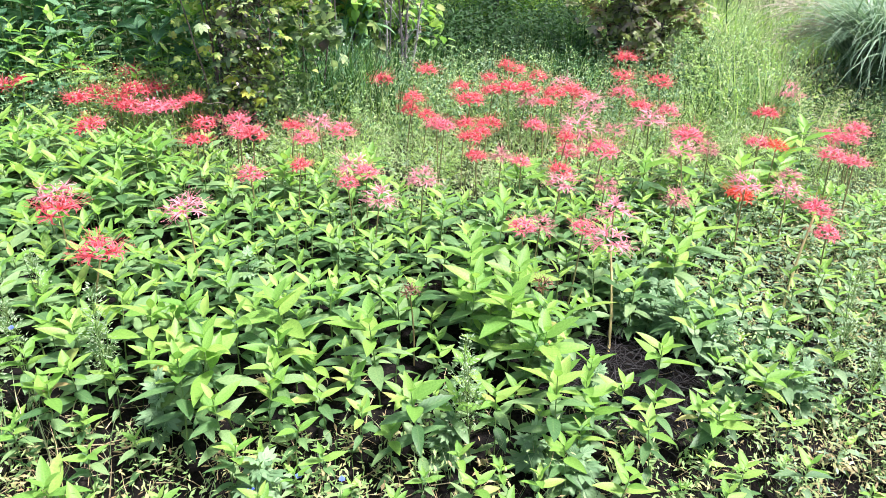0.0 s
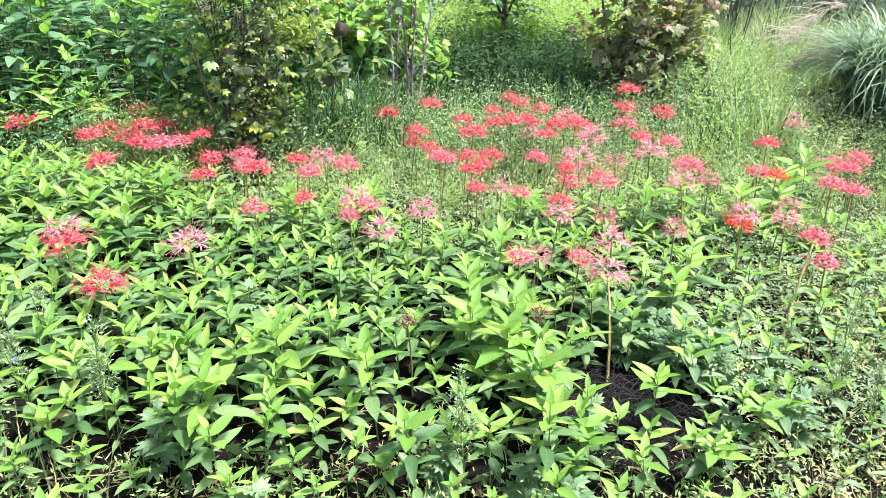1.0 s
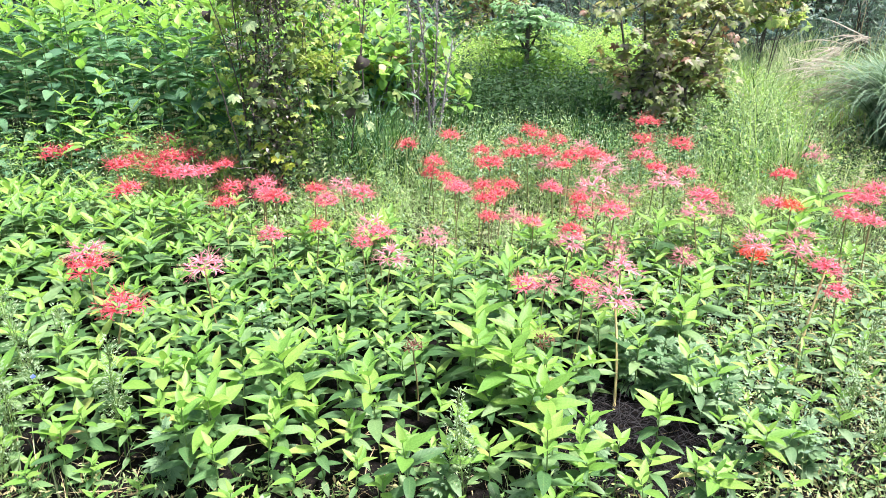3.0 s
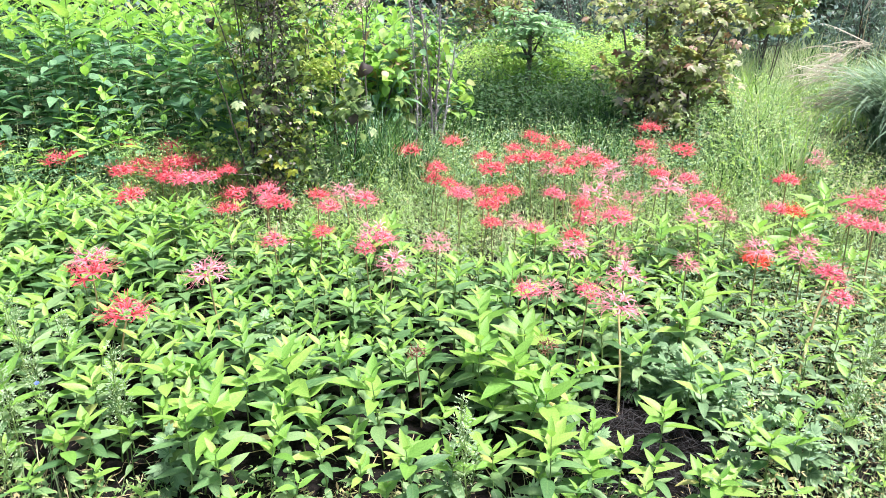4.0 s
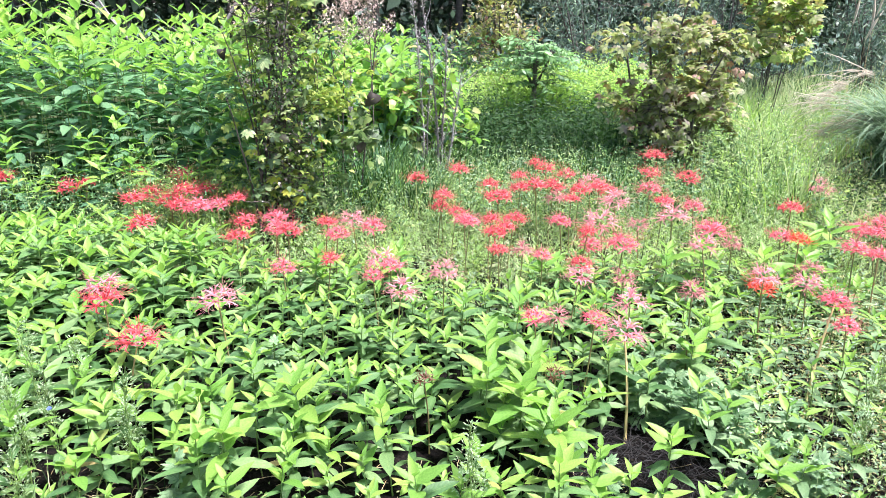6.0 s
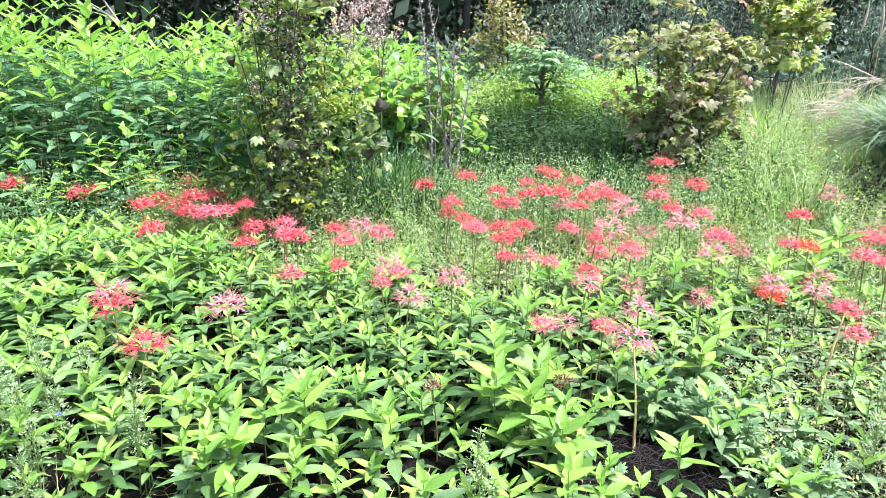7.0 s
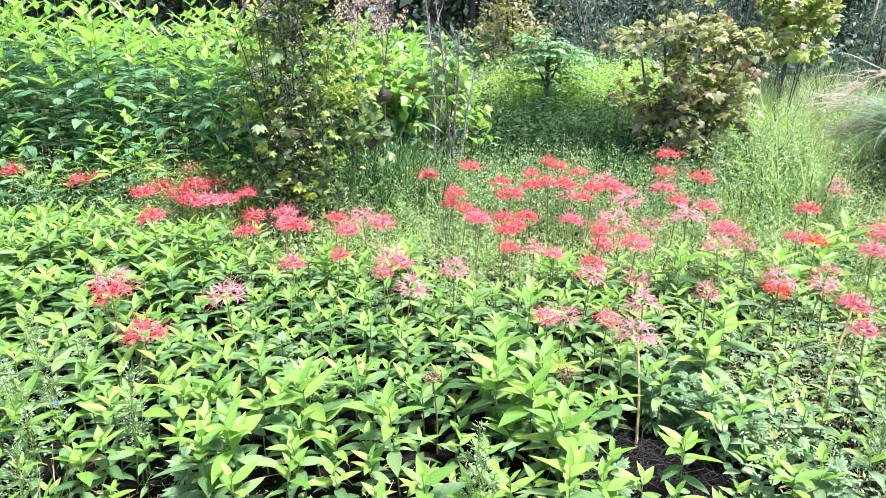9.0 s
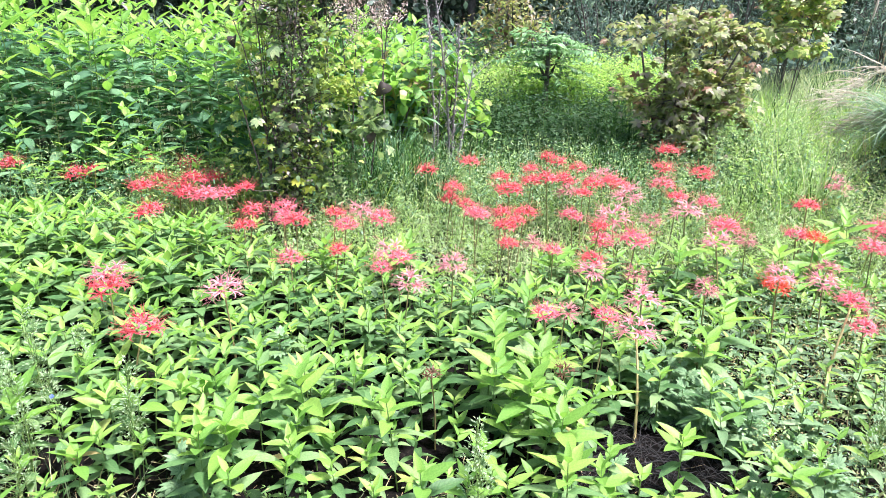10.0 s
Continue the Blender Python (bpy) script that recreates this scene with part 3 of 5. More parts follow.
protos = [skirt_plant(0.55) for _ in range(6)]
for i, (x, y) in enumerate(SKIRT):
    ob = protos[i] if i < len(protos) else copy_thing(protos[int(rng.integers(len(protos)))], Matrix())
    ob.matrix_basis = pose(x, y, float(ground_height(x, y)) - 0.01, uni(-7, 7), uni(-7, 7), uni(0, 360)) @ Matrix.Scale(uni(0.6, 1.25), 4)

# ---- grasses and small weeds ----


def blade(length=1.0, width=0.008, droop=0.8, steps=3):
    t = np.linspace(0, 1, steps + 1)
    a = radians(86) - droop * t ** 1.5
    path = np.stack([np.cumsum(np.cos(a)), 0 * t, np.cumsum(np.sin(a))], -1) * length / (steps + 1)
    path -= path[0]
    return strip(path, width / 2 * (1 - t ** 2.2) + 0.0004, (0, 1, 0), 0, cross=1)


BLADES = [blade(1, uni(0.011, 0.021), uni(0.1, 1.2), 4) for _ in range(8)]


SLENDER = [blade(1, uni(0.006, 0.010), uni(0.1, 0.9), 4) for _ in range(6)]


def grass(name, count, area, keep, tall, label, mats, lean=12, slot_share=(1.0,), shapes=None):
    x, y = rng.uniform(area[0], area[1], count), rng.uniform(area[2], area[3], count)
    ok = np.array([keep(a, b) for a, b in zip(x, y)])
    x, y = x[ok], y[ok]
    n = len(x)
    clump = 0.75 + 0.5 * np.sin(3.1 * x + 1.3 * y) * np.sin(2.3 * y - x)
    h = rng.uniform(tall[0], tall[1], n) * np.clip(clump, 0.55, 1.3)
    at = np.stack([x, y, ground_height(x, y) - 0.01], -1)
    who = rng.choice(len(mats), n, p=slot_share)
    pieces = []
    for s in range(len(mats)):
        q = who == s
        m = int(q.sum())
        pieces += scatter_mixed(shapes or BLADES, rng.uniform(0, 360, m), rng.normal(0, lean, m), rng.normal(0, lean, m), h[q], at[q], s)
    return whole(name, pieces, mats, label, "grass", "stuff")


def meadow_keep(x, y):
    return y > 4.7 + 0.35 * max(0, -x) and abs(x) < 0.66 * (y + 1.2)


grass("meadow_grass", 15000, (-1.3, 2.9, 4.7, 8.6), meadow_keep, (0.35, 0.68), "lush green grass growing under the shrubs, coloured dark for their shade", [GRASS, PALE_GRASS], 14, (0.97, 0.03))
grass("far_grass", 9000, (-3, 13, 8, 19), lambda x, y: y > 9.6 or x > 2.7, (0.5, 0.9), "bright sunlit meadow grass farther back", [PALE_GRASS, GRASS], 14, (0.85, 0.15))
grass("tall_meadow_grass", 8000, (1.5, 9.5, 8.8, 12.2), lambda x, y: True, (0.7, 1.0), "tall bright meadow grass in the open", [PALE_GRASS, GRASS], 12, (0.85, 0.15))
grass("mid_meadow_grass", 4200, (2.5, 6.0, 7.4, 9.1), lambda x, y: True, (0.5, 0.88), "pale bright grass in the open beyond the shrub", [PALE_GRASS, SUN_TONED, GRASS], 12, (0.55, 0.35, 0.1))
grass("pale_grass", 9000, (2.0, 6.2, 4.4, 8.6), lambda x, y: 2.0 + 0.25 * max(0, 5 - y) < x < 2.95 + 0.35 * (y - 5.0) + uni(0, 0.2), (0.25, 0.58), "pale yellow-green wispy grass", [PALE_GRASS, STRAW], 24, (0.93, 0.07))
grass("bed_grass", 4600, (-2.6, 3.4, 2.9, 5.0), lambda x, y: y > bed_depth(x) - 0.05, (0.15, 0.40), "thin grass standing among the lilies", [PALE_GRASS, GRASS], 24, (0.95, 0.05))
grass("upright_grass", 1500, (-0.7, 2.0, 4.5, 5.9), lambda x, y: True, (0.3, 0.66), "slender bright grass standing before the shade", [SUN_TONED, WEED, GRASS], 9, (0.3, 0.4, 0.3), SLENDER)
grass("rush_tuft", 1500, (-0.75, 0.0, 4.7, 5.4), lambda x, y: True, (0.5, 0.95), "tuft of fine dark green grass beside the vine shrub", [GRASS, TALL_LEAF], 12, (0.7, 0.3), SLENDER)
grass("wispy_grass", 3000, (2.0, 4.6, 4.4, 8.4), lambda x, y: x < 2.9 + 0.35 * (y - 5.0), (0.4, 0.85), "tall wispy yellow-green grass stalks", [SUN_TONED, PALE_GRASS, WEED], 9, (0.4, 0.3, 0.3), SLENDER)
grass("dry_grass", 5200, (0.9, 3.6, 1.0, 3.6), lambda x, y: x > 1.05 + 0.15 * uni(-1, 1) + 0.12 * y, (0.06, 0.26), "short drying grass and straw", [STRAW, PALE_GRASS, GRASS], 28, (0.4, 0.35, 0.25))
grass("path_grass", 15000, (-5.5, 5.5, -3.2, 1.0), lambda x, y: y < 0.95 + 0.1 * math.sin(5 * x), (0.03, 0.10), "short trodden grass in front of the bed", [GRASS, PALE_GRASS, STRAW], 24, (0.5, 0.35, 0.15))
grass("side_grass", 9000, (-7.5, 7.5, 0.9, 5.0), lambda x, y: abs(x) > 3.3 + 0.3 * math.sin(4 * y), (0.15, 0.45), "grass at the sides of the bed", [GRASS, PALE_GRASS], 18, (0.7, 0.3))
grass("front_grass", 1800, (-1.8, 1.8, 0.95, 1.6), lambda x, y: not in_dirt(x, y), (0.08, 0.28), "thin grass blades along the edge of the bed", [PALE_GRASS, STRAW, GRASS], 20, (0.4, 0.3, 0.3))

SMALL = [leaf(1, uni(0.24, 0.42), uni(0.1, 0.7), 0, 2, 0, 1) for _ in range(4)]


def weed_stuff(name, count, area, keep, tall, size, label, mats, share, per=16, steep=22, shapes=None, bushy=0.022, stalk=None):
    """Many thin stalks, each with small leaves."""
    x, y = rng.uniform(area[0], area[1], count), rng.uniform(area[2], area[3], count)
    ok = np.array([keep(a, b) for a, b in zip(x, y)])
    x, y = x[ok], y[ok]
    n = len(x)
    h = rng.uniform(tall[0], tall[1], n)
    lx, ly = rng.normal(0, 0.16, n), rng.normal(0, 0.16, n)
    z0 = ground_height(x, y)
    t = rng.uniform(0.25, 1.0, (n, per))
    at = np.stack([x[:, None] + lx[:, None] * h[:, None] * t, y[:, None] + ly[:, None] * h[:, None] * t, z0[:, None] + h[:, None] * t], -1).reshape(-1, 3)
    m = n * per
    at += rng.normal(0, bushy, (m, 3)) * np.array((1, 1, 0.7))
    at[:, 2] = np.maximum(at[:, 2], 0.02)
    who = np.repeat(rng.choice(len(mats), n, p=share), per)
    pieces = []
    az, pitch, roll = rng.uniform(0, 360, m), rng.normal(steep, 22, m), rng.normal(0, 20, m)
    sc = rng.uniform(size[0], size[1], m) * (1.25 - 0.6 * t.ravel())
    for s in range(len(mats)):
        q = who == s
        pieces += scatter_mixed(shapes or SMALL, az[q], pitch[q], roll[q], sc[q], at[q], s)
    r = spin(np.degrees(np.arctan2(ly, lx)), 90 - np.degrees(np.arctan(np.hypot(lx, ly))), 0 * x, h * 1.02, np.stack([x, y, z0], -1))
    pieces.append(scatter(tube([(0, 0, 0), (0.3, 0.03, 0), (0.65, 0.035, 0.02), (1, -0.02, 0.0)], [0.0038, 0.0032, 0.0024, 0.0012], 3), r, len(mats)))
    return whole(name, pieces, [*mats, stalk or STEM], label, "weeds", "stuff")


TINY = [leaf(1, uni(0.26, 0.4), uni(0.1, 0.7), 0, 2, 0, 1) for _ in range(4)]
THIN = [leaf(1, uni(0.12, 0.2), uni(0.1, 0.9), 0, 2, 0, 1) for _ in range(4)]
weed_stuff("fine_weeds", 1650, (-2.3, 3.6, 2.6, 5.4), lambda x, y: y > bed_depth(x) - 0.1, (0.14, 0.42), (0.02, 0.048),
           "pale feathery weeds growing between the lilies", [WEED, PALE_GRASS, SUN_TONED], (0.45, 0.3, 0.25), 48, 44, THIN, 0.04, PALE_STEM)
weed_stuff("low_weeds", 2700, (-2.3, 5.2, 2.7, 7.6), lambda x, y: y > bed_depth(x) - 0.15 and (y < 4.9 or x > 2.0) and (x > -1.0 or y > 4.1) and x < 3.1 + 0.35 * (y - 5.0), (0.03, 0.2), (0.024, 0.055),
           "low pale green ground cover under the lilies and grass", [WEED, SUN_TONED, GREY_WEED, PALE_GRASS], (0.35, 0.25, 0.15, 0.25), 30, 26, TINY, 0.055, PALE_STEM)
weed_stuff("seeding_weeds", 1500, (2.1, 4.8, 4.3, 8.2), lambda x, y: (x > 2.4 or y < 5.6) and x < 3.0 + 0.35 * (y - 5.0), (0.3, 0.72), (0.026, 0.06),
           "pale upright weeds beaded with small seeds and leaves", [WEED, PALE_GRASS, SUN_TONED, TALL_LEAF], (0.4, 0.2, 0.2, 0.2), 28, 36, TINY, 0.03, PALE_STEM)
# Dark leaves stand for shade at the silver grass, below the shrubs and round them.
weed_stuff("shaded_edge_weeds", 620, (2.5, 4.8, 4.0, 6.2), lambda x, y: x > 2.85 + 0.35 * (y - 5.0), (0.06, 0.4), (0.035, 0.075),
           "dull weeds coloured dark for the shade of the silver grass", [SHADE_TONED_LEAF, LOBED], (0.7, 0.3), 22, 14, SMALL, 0.04)
weed_stuff("meadow_weeds", 620, (-0.5, 2.0, 4.3, 5.4), lambda x, y: True, (0.22, 0.62), (0.022, 0.05),
           "slender weeds among the dark grass", [WEED, GREY_WEED, TALL_LEAF], (0.4, 0.2, 0.4), 26, 30, TINY, 0.035, PALE_STEM)
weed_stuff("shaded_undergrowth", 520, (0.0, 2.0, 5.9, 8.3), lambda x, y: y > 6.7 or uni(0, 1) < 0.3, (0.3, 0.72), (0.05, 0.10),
           "green leafy undergrowth coloured dark for the shade of the shrubs", [SHADE_TONED_LEAF], (1.0,), 26, 10, LOW_MATURE, 0.06)
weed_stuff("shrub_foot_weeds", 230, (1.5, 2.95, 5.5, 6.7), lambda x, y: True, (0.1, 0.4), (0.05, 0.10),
           "leafy weeds coloured dark for shade round the foot of the lobed-leaved shrub", [SHADE_TONED_LEAF], (1.0,), 24, 10, LOW_MATURE, 0.06)
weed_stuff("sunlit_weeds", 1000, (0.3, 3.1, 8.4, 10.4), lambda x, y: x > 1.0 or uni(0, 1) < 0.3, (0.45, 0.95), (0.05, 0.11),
           "soft yellow-green weeds behind the young tree, coloured bright for full sun", [SUN_TONED, WEED], (0.8, 0.2), 44, 24, SMALL, 0.07, PALE_STEM)
weed_stuff("edge_weeds", 1900, (0.95, 3.3, 1.0, 3.5), lambda x, y: x > 0.84 + 0.12 * y and not in_dirt(x, y, 0.03) and y > 1.12 + 0.1 * math.sin(5 * x) and (y > 1.7 or uni(0, 1) < 0.5), (0.06, 0.25), (0.014, 0.034),
           "small yellowing weeds over dry ground", [DRY_WEED, WEED, GREY_WEED], (0.34, 0.36, 0.3), 22, 22, TINY, 0.03, PALE_STEM)
weed_stuff("front_weeds", 560, (-2.1, 1.8, 0.85, 1.55), lambda x, y: not in_dirt(x, y, 0.02) and y > 1.02 + 0.12 * math.sin(4 * x + 1), (0.05, 0.17), (0.018, 0.036),
           "small yellowish weeds along the front of the bed", [DRY_WEED, WEED], (0.45, 0.55))
weed_stuff("fine_bank_weeds", 260, (-2.1, -1.2, 4.25, 4.75), lambda x, y: True, (0.2, 0.6), (0.02, 0.045),
           "light green fine-leaved weeds before the bank", [WEED, SUN_TONED], (0.7, 0.3), 34, 30, TINY, 0.04, PALE_STEM)
weed_stuff("bank_weeds", 560, (-4.2, -0.5, 3.8, 5.0), lambda x, y: y > 4.15 + 0.06 * x, (0.25, 0.62), (0.025, 0.055),
           "thin weeds in front of the tall plants", [WEED, TALL_LEAF, PALE_GRASS], (0.4, 0.5, 0.1), 24, 24, None, 0.03, PALE_STEM)


def litter():
    """Dark twigs and dead stalks lying on the bare soil."""
    n = 900
    a, r = rng.uniform(0, 2 * np.pi, n), np.sqrt(rng.uniform(0, 1, n))
    x, y = 0.80 + 0.36 * r * np.cos(a), 1.82 + 0.36 * r * np.sin(a)
    at = np.stack([x, y, ground_height(x, y) + rng.uniform(0.002, 0.03, n)], -1)
    turns = spin(rng.uniform(0, 360, n), rng.normal(4, 12, n), 0 * a, rng.uniform(0.03, 0.13, n), at)
    shape = tube([(0, 0, 0), (0.5, 0.05, 0.03), (1, -0.03, 0)], [0.018, 0.016, 0.009], 3)
    whole("mulch", [scatter(shape, turns, 0)], [MULCH], "dark twiggy mulch on bare soil", "mulch", "stuff")
    n = 2600
    x, y = rng.uniform(-2.0, 3.2, n), rng.uniform(0.9, 3.2, n)
    ok = (x > 0.95) | (y < 1.9) & ~in_dirt(x, y)
    x, y = x[ok], y[ok]
    at = np.stack([x, y, ground_height(x, y) + rng.uniform(0.002, 0.02, len(x))], -1)
    turns = spin(rng.uniform(0, 360, len(x)), rng.normal(6, 14, len(x)), 0 * x, rng.uniform(0.05, 0.2, len(x)), at)
    whole("straw_litter", [scatter(shape, (turns[0] * 0.6, turns[1]), 0)], [STRAW], "dry straw and stalks lying on the ground", "litter", "stuff")


litter()


def mugwort(x, y, height, scale):
    """Grey-green weed with deeply cut leaves."""
    ob = thing("cut_leaf_weed", pose(x, y, float(ground_height(x, y)) - 0.005, uni(-6, 6), uni(-6, 6), uni(0, 360)), "grey-green weed with deeply cut leaves", "weed", "cut-leaved weeds")
    n = 13
    t = np.linspace(0.2, 1, n)
    at = np.stack([0 * t, 0 * t, t * height], -1)
    cut = lobed_leaf(1.0, 7)
    cut = (cut[0] * np.array((1.35, 0.8, 1)) + np.array((0.45, 0, 0)), cut[1], cut[2])
    part("stem", mesh_of("stem", [(*tube([(0, 0, 0), (0.005, 0, height / 2), (0, 0, height)], [0.003, 0.0025, 0.0015]), 0)], [STEM]), ob)
    part("leaves", mesh_of("leaves", [scatter(cut, spin(np.arange(n) * 137.5, 4 + 26 * t ** 3 + rng.normal(0, 9, n), rng.normal(0, 18, n), scale * (1.3 - 0.7 * t), at), 0)], [CUT_LEAF]), ob, None, "", "stuff")


for x, y, h, s in ((0.98, 2.22, 0.2, 0.05), (1.08, 2.12, 0.17, 0.05), (0.93, 2.12, 0.13, 0.045), (1.18, 2.05, 0.2, 0.05), (0.52, 2.02, 0.2, 0.05), (0.48, 1.92, 0.16, 0.045),
                   (0.36, 1.40, 0.16, 0.055), (0.46, 1.32, 0.14, 0.055), (-0.42, 1.25, 0.18, 0.06), (-0.62, 2.3, 0.26, 0.06), (-0.3, 2.72, 0.28, 0.06), (0.1, 1.45, 0.15, 0.05), (1.3, 2.3, 0.2, 0.05), (1.12, 1.9, 0.2, 0.055), (1.2, 1.78, 0.18, 0.05), (1.02, 1.62, 0.14, 0.05), (1.28, 1.62, 0.2, 0.055), (1.35, 1.95, 0.2, 0.05), (0.62, 1.72, 0.14, 0.045), (-0.75, 1.55, 0.22, 0.05)):
    mugwort(x, y, h, s)
for x, y in spots(20, 0.78, 1.2, 1.98, 2.5, 0.07, lambda x, y: not in_dirt(x, y)):
    mugwort(x, y, uni(0.14, 0.24), uni(0.042, 0.056))


def seed_weed(x, y, height, spread=0.06):
    """A tall thin weed with a loose pale flowering head."""
    ob = thing("flowering_weed", pose(x, y, float(ground_height(x, y)) - 0.005, uni(-4, 4), uni(-4, 4), uni(0, 360)), "tall wispy weed with a loose pale green seed head", "weed", "wispy weeds")
    part("stem", mesh_of("stem", [(*tube(bent((0, 0, 0), (0, 0, 1), height, 6, 0, 0.03), np.linspace(0.003, 0.001, 7)), 0)], [STEM]), ob)
    n = 240
    t = rng.uniform(0.35, 1, n)
    a, r = rng.uniform(0, 360, n), spread * (1.15 - t) * rng.uniform(0.4, 1.5, n)
    at = np.stack([np.cos(np.radians(a)) * r, np.sin(np.radians(a)) * r, t * height + r * 0.5], -1)
    part("seed_head", mesh_of("seed_head", scatter_mixed(SMALL, a, rng.uniform(10, 70, n), rng.normal(0, 30, n), rng.uniform(0.007, 0.017, n), at), [PALE_WEED]), ob, None, "", "stuff")
    side = [(*tube([(0, 0, q * height - 0.02), p], [0.0008, 0.0005], 3), 0) for p, q in zip(at[::3], t[::3])]
    part("branchlet_work", mesh_of("branchlet_work", side, [STEM]), ob, None, "", "stuff")


for x, y, h in ((0.13, 1.50, 0.42), (0.17, 1.44, 0.36), (-0.98, 1.72, 0.44), (-0.94, 1.68, 0.35), (-1.34, 1.75, 0.42), (-1.42, 1.68, 0.38), (-1.28, 1.66, 0.33), (-1.5, 1.85, 0.45),
                (-1.36, 1.95, 0.42), (-1.5, 2.1, 0.44), (-1.42, 1.85, 0.4), (-1.25, 1.8, 0.36), (-1.55, 1.95, 0.46), (-1.3, 2.1, 0.38), (1.42, 1.7, 0.36), (1.55, 1.85, 0.38), (1.5, 1.6, 0.33), (1.72, 2.1, 0.34), (-1.22, 1.5, 0.3)):
    seed_weed(x, y, h)


def dayflower(x, y, h):
    """A low weed with one small two-petalled blue flower."""
    ob = thing("dayflower", pose(x, y, float(ground_height(x, y)), 0, 0, uni(0, 360)), "small blue two-petalled flower on a low green weed", "flower", "dayflowers")
    part("stem", mesh_of("stem", [(*tube(bent((0, 0, 0), (0.1, 0, 1), h, 4, 0, 0.05), np.linspace(0.002, 0.001, 5), 4), 0)], [PALE_STEM]), ob)
    n = 6
    part("leaves", mesh_of("leaves", scatter_mixed(LOW_MATURE, np.arange(n) * 137.0, rng.uniform(5, 40, n), rng.normal(0, 15, n), rng.uniform(0.03, 0.05, n), np.stack([0 * np.arange(n), 0 * np.arange(n), np.linspace(0.2, 0.85, n) * h], -1)), [WEED]), ob, None, "", "stuff")
    petal = leaf(0.014, 0.014, 0.3, 0.2, 4)
    part("petals", mesh_of("petals", [scatter(petal, spin(np.array([-70.0, 70.0]), np.array([50.0, 50.0]), np.zeros(2), np.ones(2), np.array([(0.01, 0, h), (0.01, 0, h)])), 0)], [BLUE_PETAL]), ob, None, "clear blue petals")


BLUE_PETAL = petal_material("blue_petal", (0.12, 0.20, 0.72), (0.30, 0.40, 0.85), (0.10, 0.15, 0.65))
for x, y, h in ((-0.42, 1.19, 0.15), (-0.20, 1.20, 0.15), (-1.22, 1.72, 0.3), (-0.3, 1.25, 0.13)):
    dayflower(x, y, h)

# ---- spider lilies ----


def weld(pieces, corner, root):
    """Joins pieces into one at their roots."""
    vs, fs, us, base = [], [], [], 0
    for v, f, u, _ in pieces:
        vs.append(v), fs.append(np.where(f == corner, corner, f + base)), us.append(u)
        base += len(v)
    v = np.concatenate(vs)
    v[corner] = root
    return v, np.concatenate(fs), np.concatenate(us), 0


def floret_shapes(length, width, curl, sweep):
    """Six narrow wavy petals that curl back round a short tube, and six long thin stamens that sweep out and up."""
    axis = np.array((0.96, 0, 0.28))
    up = np.cross(axis, (0, 1, 0)) * -1
    petals, stamens = [], []
    root = axis * 0.022
    for i in range(6):
        a = 2 * math.pi * i / 6 + uni(-0.25, 0.25)
        radial = math.cos(a) * np.array((0, 1, 0)) + math.sin(a) * up
        side = np.cross(axis, radial)
        t = np.linspace(0, 1, 9)
        ang = radians(12) + radians(uni(*curl)) * t ** 1.4
        step = length * uni(0.9, 1.1) / 8
        path = root + np.cumsum(np.cos(ang)[:, None] * axis + np.sin(ang)[:, None] * radial, 0) * step
        path = path + np.sin(t * 14 + a)[:, None] * side * 0.0018
        petals.append((*strip(path, width * np.sin(np.pi * np.clip(t * 0.9 + 0.1, 0, 1)) ** 0.6 + 0.0004, side, 0.3, axis), 0))
    for i in range(6):
        a = 2 * math.pi * i / 6 + uni(-0.3, 0.3)
        d = axis + 0.28 * (math.cos(a) * np.array((0, 1, 0)) + math.sin(a) * up) - np.array((0, 0, 0.15))
        t = np.linspace(0, 1, 7)
        path = root + t[:, None] * d * uni(0.066, 0.09) + (t ** 2.4)[:, None] * np.array((0, 0, 1)) * uni(*sweep)
        stamens.append((*tube(path, [0.0008, 0.0007, 0.0007, 0.0006, 0.0005, 0.0005, 0.0011], 3), 0))
    return [weld(petals, 1, root)], [weld(stamens, 0, root)]


FULL = [floret_shapes(0.066, 0.0037, (105, 190), (0.0, 0.026)) for _ in range(4)]
LOOSE = [floret_shapes(0.068, 0.0033, (65, 145), (-0.012, 0.026)) for _ in range(4)]
FLORETS = {c: [(mesh_of("floret", a, [m]), mesh_of("stamen_tuft", b, [m])) for a, b in (LOOSE if c in ("pale", "faded") else FULL)] for c, m in PETALS.items()}
WORDS = {"red": "bright red", "pink": "coral pink", "pale": "pale pink and white", "orange": "orange-red", "faded": "fading dull pink", "withered": "withered brown"}


